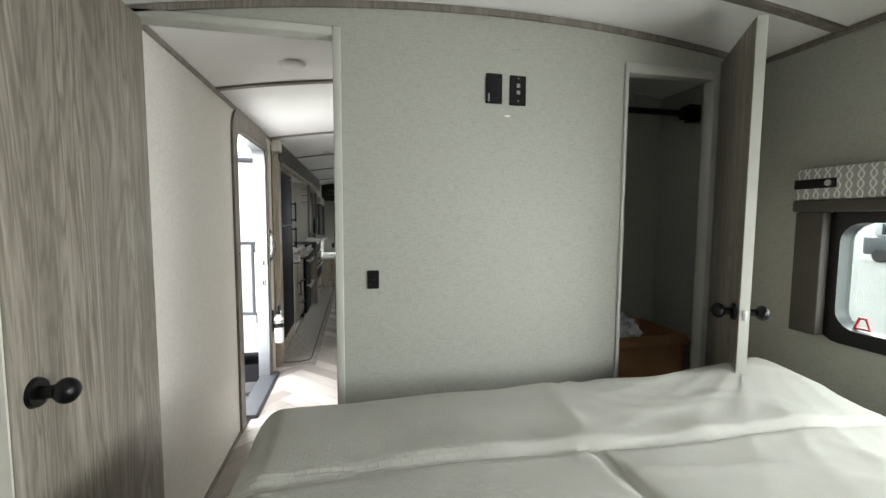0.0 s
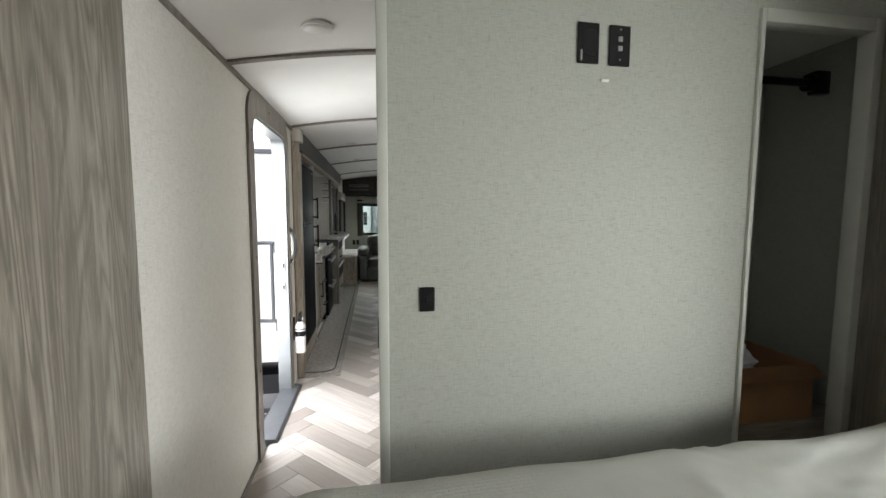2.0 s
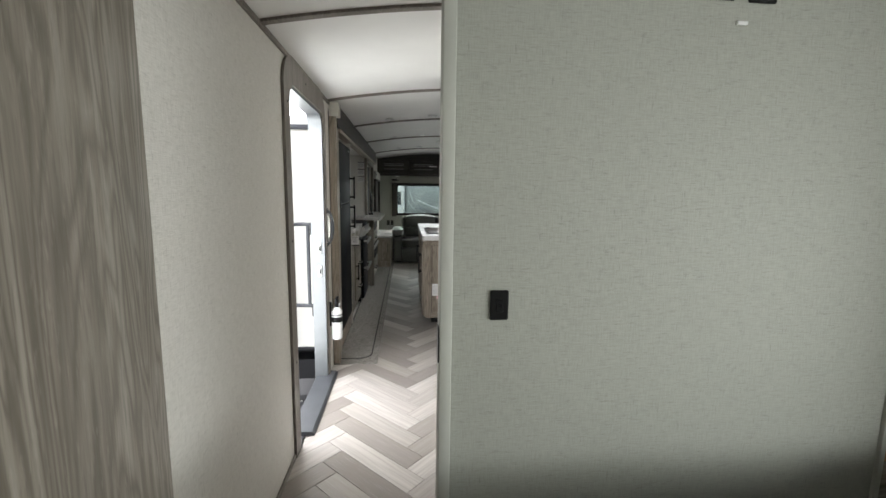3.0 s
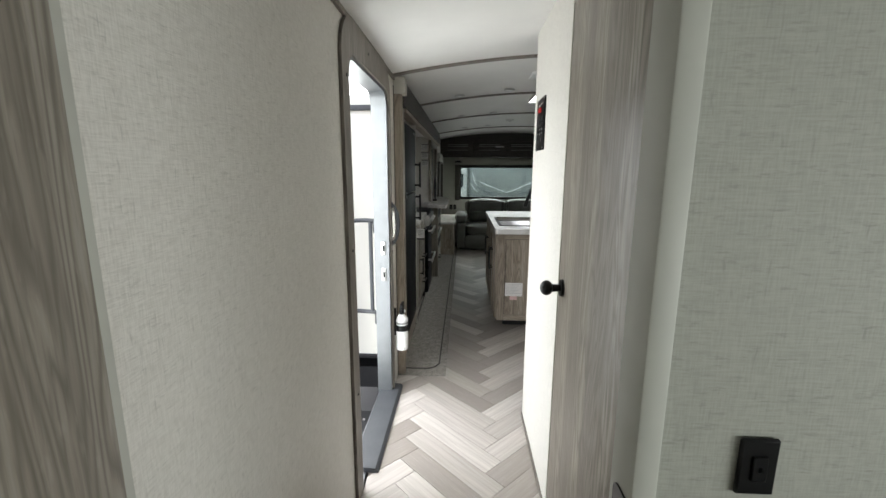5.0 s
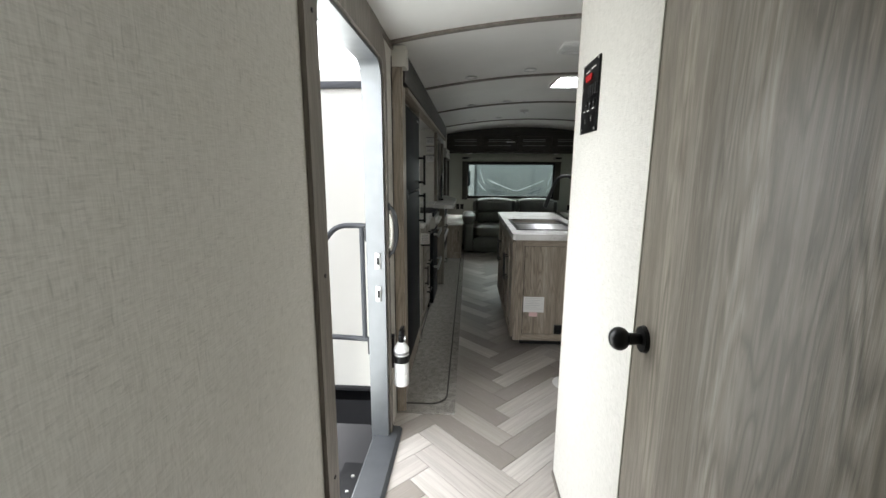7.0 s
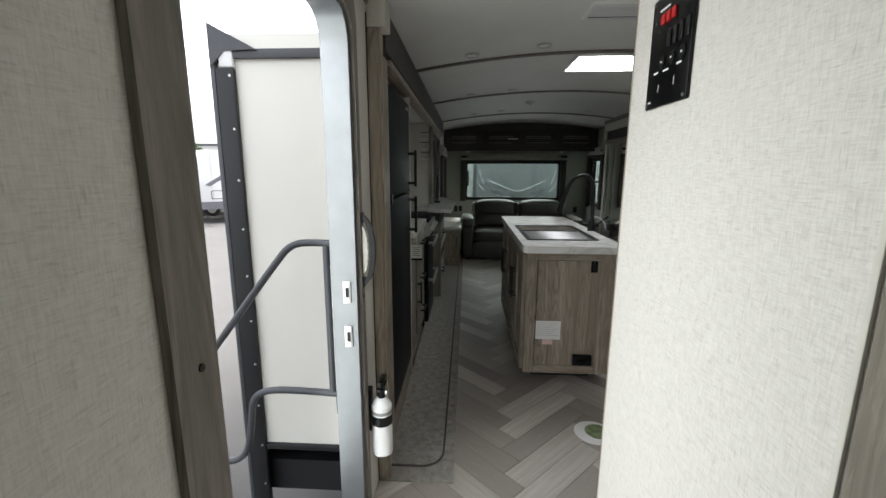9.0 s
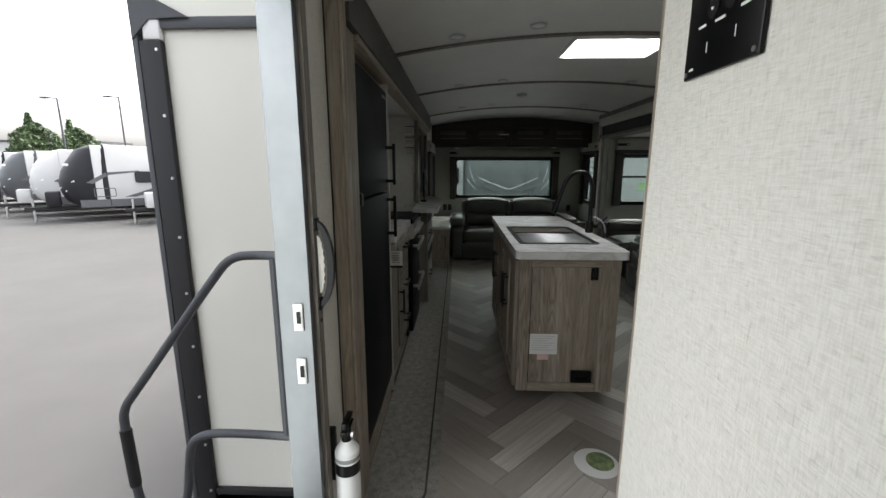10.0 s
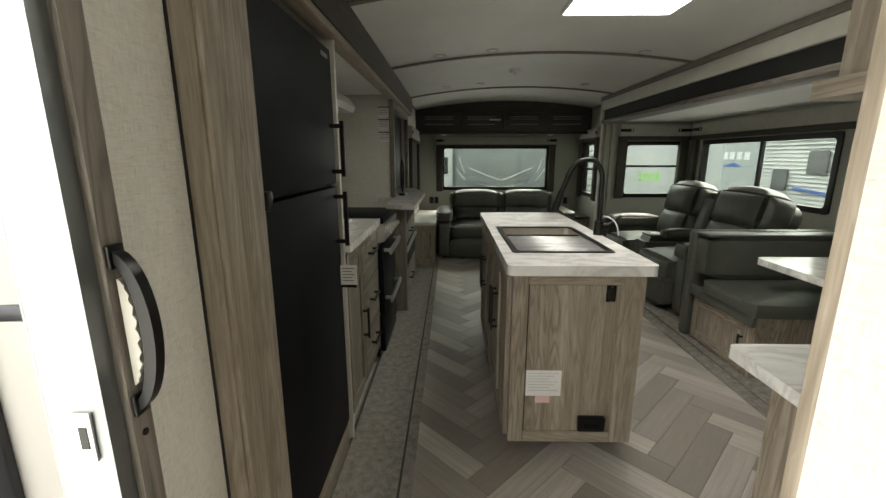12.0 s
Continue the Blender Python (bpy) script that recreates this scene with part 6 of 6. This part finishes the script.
def trailer(at, turn, length, cap, label, height=2.75, width=2.4):
    """A parked travel trailer: front cap towards -x of its own axes, side towards -y."""
    a = thing("travel_trailer", at, label, "trailer", "parked travel trailers")
    M = Matrix.Translation(at) @ Matrix.Rotation(radians(turn), 4, "Z")
    def put(bm):
        bmesh.ops.transform(bm, matrix=M, verts=bm.verts)
        return bm
    z0, z1 = 0.62, height
    nose = [(0.42, z0), (0.16, z0 + 0.22), (0.02, z0 + 0.6), (0.0, z0 + 0.95), (0.10, z0 + 1.35), (0.30, z0 + 1.75), (0.62, z1 - 0.16), (0.95, z1 - 0.03), (1.35, z1)]
    part("body", put(boxed((1.12, 0.0, z0), (length, width, z1), 0.05, 3)), SIDEWHITE, a)
    bm, U = bm_new(), 14
    gv = [[bm.verts.new((x + (1.55 - x) * (1 - math.cos(u)) ** 1.15, width / 2 * (1 + 1.012 * math.sin(u)), z)) for u in (math.pi * (q / U - 0.5) for q in range(U + 1))] for x, z in nose]
    for A, B in zip(gv, gv[1:]):
        for q in range(U):
            bm.faces.new((A[q], A[q + 1], B[q + 1], B[q]))
    part("front_cap", put(bm), cap, a, "rounded moulded front cap", smooth=70)
    def nose_line(pts, r, lab):
        P = []
        for y, z in pts:
            u = math.asin(max(-1, min(1, (y / (width / 2) - 1) / 1.012)))
            k = max(q for q in range(len(nose) - 1) if nose[q][1] <= z)
            (xa, za), (xb, zb) = nose[k], nose[k + 1]
            x = xa + (xb - xa) * (z - za) / (zb - za)
            P.append((x + (1.55 - x) * (1 - math.cos(u)) ** 1.15 - 0.01, y, z))
        part("light_line", put(tube(bm_new(), P, r, 6, 1)), WHITEPAINT, a, lab)
    nose_line([(0.25, z0 + 1.0), (0.8, z0 + 0.72), (1.2, z0 + 0.66), (1.6, z0 + 0.72), (2.15, z0 + 1.0)], 0.03, "pale light line on the cap")
    nose_line([(0.5, z0 + 0.62), (1.2, z0 + 0.45), (1.9, z0 + 0.62)], 0.025, "pale light line on the cap")
    nose_line([(0.55, z0 + 1.62), (1.2, z0 + 1.6), (1.85, z0 + 1.62)], 0.06, "brand lettering as a plain pale bar")
    part("skirt", put(boxed((0.6, -0.012, z0 - 0.04), (length, -0.002, z0 + 0.26))), GREYSTRIPE, a)
    part("stripe", put(prism(bm_new(), [(0.85, 1.55), (1.5, 1.95), (2.6, 2.02), (2.6, 1.97), (1.6, 1.85), (1.05, 1.5)], "y", -0.012, -0.002)), GREYSTRIPE, a, "dark swoosh graphic")
    part("stripe", put(prism(bm_new(), [(2.0, 0.95), (3.2, 1.35), (4.6, 1.42), (4.6, 1.36), (3.3, 1.22), (2.4, 0.95)], "y", -0.012, -0.002)), GREYSTRIPE, a, "dark swoosh graphic")
    for x0, x1, v0, v1 in ((2.45, 3.3, 1.55, 1.95), (4.6, 5.2, 1.5, 2.0)):
        w = part("window", put(prism(bm_new(), rounded(x0, v0, x1, v1, 0.08, 4), "y", -0.02, -0.001)), DARKGLASS, a)
        part("frame", put(ring(bm_new(), rounded(x0 - 0.03, v0 - 0.03, x1 + 0.03, v1 + 0.03, 0.1, 4), rounded(x0, v0, x1, v1, 0.08, 4), "y", -0.03, -0.001)), BLACK, w)
    hatch = ring(bm_new(), rounded(1.05, 0.98, 1.75, 1.33, 0.05, 4), rounded(1.08, 1.01, 1.72, 1.30, 0.04, 4), "y", -0.014, -0.001)
    part("hatch", put(hatch), GREYSTRIPE, a)
    for x in (length * 0.55, length * 0.55 + 0.85):
        w = part("wheel", put(rod(bm_new(), (x, -0.01, 0.34), (x, 0.22, 0.34), 0.34, seg=24)), TYRE, a)
        part("rim", put(rod(bm_new(), (x, -0.02, 0.34), (x, -0.005, 0.34), 0.19, seg=18)), STEEL, w)
    part("tongue", put(prism(bm_new(), [(0.6, 0.48), (0.6, 0.6), (-1.1, 0.6), (-1.1, 0.48)], "y", width / 2 - 0.08, width / 2 + 0.08)), DARKTRIM, a)
    part("jack", put(rod(bm_new(), (-0.85, width / 2, 0.0), (-0.85, width / 2, 0.95), 0.04, seg=10)), STEEL, a)
    part("propane_cover", put(boxed((-0.45, width / 2 - 0.35, 0.6), (0.0, width / 2 + 0.35, 1.2), 0.06)), cap, a)
    return a


G0 = GROUND
trailer((-15.5, 17.8, G0), 42, 8.2, DARKCAP, "white travel trailer with dark rounded nose and swoosh graphics", 3.0)
trailer((-11.3, 17.6, G0), 42, 8.0, SIDEWHITE, "white travel trailer with a white nose standing nearer in the row", 2.9)
trailer((-18.3, 19.3, G0), 42, 8.0, SIDEWHITE, "white travel trailer with a white nose in the row", 2.9)
trailer((-21.4, 20.8, G0), 42, 8.0, GREYCAP, "white travel trailer with a grey lower nose in the row", 2.9)
trailer((-25.0, 22.6, G0), 42, 8.0, DARKCAP, "white travel trailer with black nose ending the row", 2.9)

# the grey-capped trailer that stands behind the rear window
rt = thing("travel_trailer", (0.4, 12.6, G0), "large travel trailer with silver cap behind the rear window", "trailer", "parked travel trailers")
CAPGREY = plain("silver_grey_cap", (0.36, 0.385, 0.385), 0.35, vary=0.06, size=1.5)
bm = bm_new()
N, K = 24, 20
gv = {}
for i in range(N + 1):
    for k in range(K + 1):
        x = -0.15 + 2.3 * i / N
        z = G0 + 0.5 + 2.6 * k / K
        u = (x - 0.87) / 1.45
        gv[i, k] = bm.verts.new((x, 12.0 + 0.35 * u * u + 0.30 * ((z - 1.0) / 1.3) ** 2, z))
for i in range(N):
    for k in range(K):
        bm.faces.new((gv[i, k], gv[i + 1, k], gv[i + 1, k + 1], gv[i, k + 1]))
bmesh.ops.solidify(bm, geom=bm.faces[:], thickness=0.03)
part("front_cap", bm, CAPGREY, rt, "silver-grey moulded front cap", smooth=60)
part("body", boxed((-0.95, 12.5, G0 + 0.5), (2.13, 19.0, G0 + 3.2)), SIDEWHITE, rt)
part("side_wall", boxed((-1.35, 12.25, G0 + 0.5), (-0.16, 12.5, G0 + 3.2)), SIDEWHITE, rt)
part("side_window", boxed((-0.36, 12.23, 1.02), (-0.26, 12.2495, 1.38), 0.0), DARKGLASS, rt)
def cap_y(x, z):
    u = (x - 0.87) / 1.45
    return 12.0 + 0.35 * u * u + 0.30 * ((z - 1.0) / 1.3) ** 2 - 0.03
def cap_line(pts, r, m, lab):
    return part("light_line", tube(bm_new(), [(x, cap_y(x, z), z) for x, z in pts], r, 6, 2), m, rt, lab)
LINEWHITE = plain("white_light_line", (0.85, 0.86, 0.86), 0.3)
LINEDARK = plain("dark_cap_graphic", (0.2, 0.21, 0.22), 0.4)
cap_line([(0.19, 1.163), (0.50, 1.035), (0.79, 0.925), (0.87, 0.905), (0.95, 0.925), (1.22, 1.035), (1.53, 1.165)], 0.011, LINEWHITE, "white light line")
cap_line([(0.35, 0.83), (0.60, 0.785), (0.87, 0.755), (1.12, 0.785), (1.38, 0.83)], 0.008, LINEWHITE, "white light line")
for k in (-1, 1):
    cap_line([(0.87 + k * 0.89, 1.39), (0.87 + k * 0.84, 1.22), (0.87 + k * 0.78, 1.07)], 0.008, LINEWHITE, "white light line")
    cap_line([(0.87 + k * 0.94, 1.137), (0.87 + k * 0.85, 1.0), (0.87 + k * 0.75, 0.906)], 0.008, LINEWHITE, "white light line")
    for q in range(5):
        cap_line([(0.87 + k * (0.62 - 0.05 * q), 0.98 - 0.02 * q), (0.87 + k * (0.54 - 0.05 * q), 0.86), (0.87 + k * (0.46 - 0.045 * q), 0.78)], 0.012, LINEDARK, "dark vent graphic")

# ribbed and smooth white trailers beyond the dinette windows
nt = thing("travel_trailer", (8.0, 14.0, G0), "white ribbed-side travel trailer standing beside the dinette windows", "trailer", "parked travel trailers")
part("smooth_wall", boxed((7.7, 13.96, G0 + 0.4), (7.8, 29.0, G0 + 3.2)), SIDEWHITE, nt)
for k in range(30):
    z = G0 + 0.45 + 0.09 * k
    part("siding_rib", prism(bm_new(), [(7.68, z), (7.60, z + 0.01), (7.66, z + 0.089), (7.68, z + 0.089)], "y", 9.2, 13.9), SIDEWHITE, nt)
part("ribbed_core", boxed((7.68, 9.2, G0 + 0.4), (7.8, 13.95, G0 + 3.2)), SIDEWHITE, nt)
part("door_window", prism(bm_new(), rounded(11.9, 1.02, 12.4, 1.52, 0.06, 4), "x", 7.57, 7.60), DARKGLASS, nt)
part("window", prism(bm_new(), rounded(12.9, 0.62, 13.35, 1.12, 0.06, 4), "x", 7.57, 7.60), GREYCAP, nt)
part("blue_stripe", prism(bm_new(), [(11.3, 0.62), (12.7, 0.72), (12.7, 0.66), (11.3, 0.56)], "x", 7.575, 7.60), plain("blue_graphic", (0.04, 0.12, 0.4), 0.4), nt)
LETTER = plain("pale_graphic", (0.75, 0.76, 0.78), 0.4)
part("panel_back", boxed((7.685, 14.0, 0.2), (7.699, 18.5, 2.2)), CAPGREY, nt, "pale grey printed side panel")
for k in range(4):
    part("graphic_bar", boxed((7.67, 14.35 + 0.3 * k, 1.32), (7.684, 14.56 + 0.3 * k, 1.52)), LETTER, nt, "brand lettering as plain pale bars")
part("blue_peak", prism(bm_new(), [(14.6, 1.12), (14.95, 1.24), (15.5, 1.12)], "x", 7.67, 7.684), bpy.data.materials["blue_graphic"], nt)
wt = thing("travel_trailer", (3.2, 12.8, G0), "white travel trailer with a green price number beyond the end window", "trailer", "parked travel trailers")
part("wall", boxed((3.15, 12.0, G0 + 0.4), (5.5, 12.1, G0 + 3.2)), SIDEWHITE, wt)
part("end", boxed((2.15, 12.15, G0 + 0.4), (3.14, 12.25, G0 + 3.2)), SIDEWHITE, wt)
for k in range(22):
    part("siding_rib", boxed((2.15, 12.10, G0 + 0.5 + 0.12 * k), (3.12, 12.149, G0 + 0.60 + 0.12 * k), 0.012, 1), SIDEWHITE, wt)
num = bpy.data.curves.new("price_number", "FONT")
num.body, num.size, num.extrude, num.align_x = "2898", 0.24, 0.002, "CENTER"
tmp = bpy.data.objects.new("price_number", num)
me = bpy.data.meshes.new_from_object(tmp)
bpy.data.objects.remove(tmp)
me.materials.append(GREENPAINT)
nb = new("price_number", me)
nb.parent = wt
nb.matrix_basis = Matrix.Translation(Vector((3.98, 11.995, 0.90)) - Vector((3.2, 12.8, G0))) @ Matrix.Rotation(radians(90), 4, "X")
tagged(nb, "bright green price digits 2898")
# a van parked across the lot from the bedroom window
van = thing("parked_van", (26.0, 14.7, G0), "pale grey van parked beyond the bedroom window", "van")
part("body", boxed((26.0, 12.7, G0 + 0.35), (28.0, 16.7, G0 + 1.3), 0.15, 3), GREYCAP, van)
part("cabin", boxed((26.05, 13.3, G0 + 1.25), (27.95, 16.3, G0 + 2.1), 0.2, 3), SIDEWHITE, van)
part("windscreen", boxed((26.02, 13.5, G0 + 1.4), (26.055, 15.9, G0 + 1.95), 0.01), DARKGLASS, van)
for y in (13.4, 15.9):
    part("wheel", rod(bm_new(), (25.98, y, G0 + 0.33), (26.2, y, G0 + 0.33), 0.33, seg=24), TYRE, van)

# light poles and trees on the skyline
def pole(x, y, h):
    a = thing("street_lamp", (x, y, G0), "tall dark lot light on a pole", "street lamp", "lot lights")
    part("pole", rod(bm_new(), (x, y, G0), (x, y, G0 + h), 0.11, 0.07, 12), GREYPOWDER, a)
    part("base", rod(bm_new(), (x, y, G0), (x, y, G0 + 0.7), 0.3, seg=16), CONCRETE, a)
    part("arm", rod(bm_new(), (x, y, G0 + h), (x - 0.9, y, G0 + h + 0.1), 0.05, seg=8), GREYPOWDER, a)
    part("head", boxed((x - 1.6, y - 0.2, G0 + h + 0.03), (x - 0.8, y + 0.2, G0 + h + 0.17), 0.03), GREYPOWDER, a)


pole(-39.0, 43.0, 8.6)
pole(-36.5, 47.5, 9.4)
LEAF = plain("tree_leaves", (0.07, 0.11, 0.045), 0.7, vary=0.5, size=1.2)
BARK = plain("tree_bark", (0.09, 0.07, 0.055), 0.9, vary=0.3, bump=0.4)
rnd = random.Random(5)


def tree(x, y, h, spread, pointed):
    a = thing("tree", (x, y, G0), "green tree on the skyline behind the lot", "tree", "skyline trees")
    t = rod(bm_new(), (x, y, G0), (x, y, G0 + h * 0.75), 0.3, 0.08, 10)
    for k in range(7):
        an, z = k * 2.4, G0 + h * (0.25 + 0.07 * k)
        rod(t, (x, y, z), (x + spread * 0.7 * math.cos(an), y + spread * 0.7 * math.sin(an), z + h * 0.14), 0.08, 0.02, 6)
    part("trunk", t, BARK, a)
    vs, fs = [], []
    for k in range(3200):
        f = rnd.random()
        r = spread * ((1 - f) if pointed else math.sin(math.pi * min(1, 0.12 + 0.88 * f)) ** 0.7) * (0.55 + 0.45 * rnd.random() ** 0.5)
        an = rnd.random() * math.tau
        r *= 0.8 + 0.3 * math.sin(an * 3 + f * 9)
        c = Vector((r * math.cos(an), r * math.sin(an), h * (0.2 + 0.8 * f)))
        s = spread * 0.08 * (0.6 + rnd.random())
        p = [Vector((rnd.uniform(-1, 1), rnd.uniform(-1, 1), rnd.uniform(-1, 1))) * s for _ in range(4)]
        b = len(vs)
        vs += [c + q for q in p]
        fs += [(b, b + 1, b + 2), (b, b + 2, b + 3)]
    me = bpy.data.meshes.new("crown")
    me.from_pydata(vs, [], fs)
    me.materials.append(LEAF)
    cr = new("crown", me)
    cr.parent = a


for x, y, h, s, p in ((-64, 64, 9.8, 2.6, True), (-61, 62, 8.2, 3.0, False), (-56, 62, 8.6, 2.3, True), (-54, 61, 7.4, 2.6, False), (-67, 66, 8.0, 2.8, False), (-40, 60, 6.6, 2.4, False)):
    tree(x, y, h, s, p)
for x, y, w, d_, h in ((-95, 85, 40, 12, 7), (-52, 90, 22, 12, 7)):
    b = thing("warehouse", (x, y, G0), "pale low commercial building on the skyline", "building", "skyline buildings")
    part("wall", boxed((x - w / 2, y, G0), (x + w / 2, y + d_, G0 + h)), SIDEWHITE, b)
    part("roof", boxed((x - w / 2 - 0.3, y - 0.3, G0 + h), (x + w / 2 + 0.3, y + d_ + 0.3, G0 + h + 0.4)), GREYCAP, b)
    for k in range(6):
        wx = x - w / 2 + w * (k + 0.5) / 6
        part("window", boxed((wx - 1, y - 0.06, G0 + 2.5), (wx + 1, y - 0.01, G0 + 4)), DARKGLASS, b)

# ---- herringbone planks of the floor ----
PW, PL = 0.122, 0.61


def clip_poly(poly, x0, x1, y0, y1):
    for k, v, s in ((0, x0, 1), (0, x1, -1), (1, y0, 1), (1, y1, -1)):
        out = []
        for a, b in zip(poly, poly[1:] + poly[:1]):
            ina, inb = s * (a[k] - v) >= 0, s * (b[k] - v) >= 0
            if ina:
                out.append(a)
            if ina != inb:
                f = (v - a[k]) / (b[k] - a[k])
                out.append((a[0] + f * (b[0] - a[0]), a[1] + f * (b[1] - a[1])))
        poly = out
        if not poly:
            return []
    return poly


def plank_mesh(outline):
    bm = bm_new()
    n = len(outline)
    cx, cy = sum(p[0] for p in outline) / n, sum(p[1] for p in outline) / n
    low = [bm.verts.new((x, y, -0.0039)) for x, y in outline]
    top = [bm.verts.new((x + (cx - x) * 0.004, y + (cy - y) * 0.006, 0.0)) for x, y in outline]
    bm.faces.new(top)
    for i in range(n):
        bm.faces.new((low[i], low[(i + 1) % n], top[(i + 1) % n], top[i]))
    bmesh.ops.recalc_face_normals(bm, faces=bm.faces)
    me = bpy.data.meshes.new("plank")
    bm.to_mesh(me)
    bm.free()
    me.materials.append(PLANK)
    return me


G = 0.0007
full = plank_mesh([(-PW / 2 + G, -PL / 2 + G), (PW / 2 - G, -PL / 2 + G), (PW / 2 - G, PL / 2 - G), (-PW / 2 + G, PL / 2 - G)])
c45 = math.sqrt(0.5)
AX, AY = -0.031, 4.179
ROOM = (XL + 0.001, XR - 0.001, YF + 0.001, YR - 0.001)
for m in range(-50, 60):
    for n in range(-5, 6):
        for turn, cu, cv in ((-45, PL / 2, PW / 2), (45, PL + PW / 2, PW - PL / 2)):
            u, v = cu + m * PW + n * PL, cv + m * PW - n * PL
            x, y = AX + c45 * (u - v), AY + c45 * (u + v)
            if y < 0.6 or (x > 0.35 and y < 3.2) or (x < -0.62 and y > 4.3) or x > 1.8 or y > 8.9:
                continue
            M = pose(x, y, 0, 0, 0, turn)
            w, l = PW / 2 - G, PL / 2 - G
            corners = [M @ Vector((a, b, 0)) for a, b in ((-w, -l), (w, -l), (w, l), (-w, l))]
            poly = clip_poly([(p.x, p.y) for p in corners], *ROOM)
            if len(poly) < 3:
                continue
            inside = all(ROOM[0] < p.x < ROOM[1] and ROOM[2] < p.y < ROOM[3] for p in corners)
            me = full if inside else plank_mesh([((M.inverted() @ Vector((a, b, 0))).x, (M.inverted() @ Vector((a, b, 0))).y) for a, b in poly])
            ob = new("plank", me)
            ob.parent = floor
            ob.matrix_basis = M
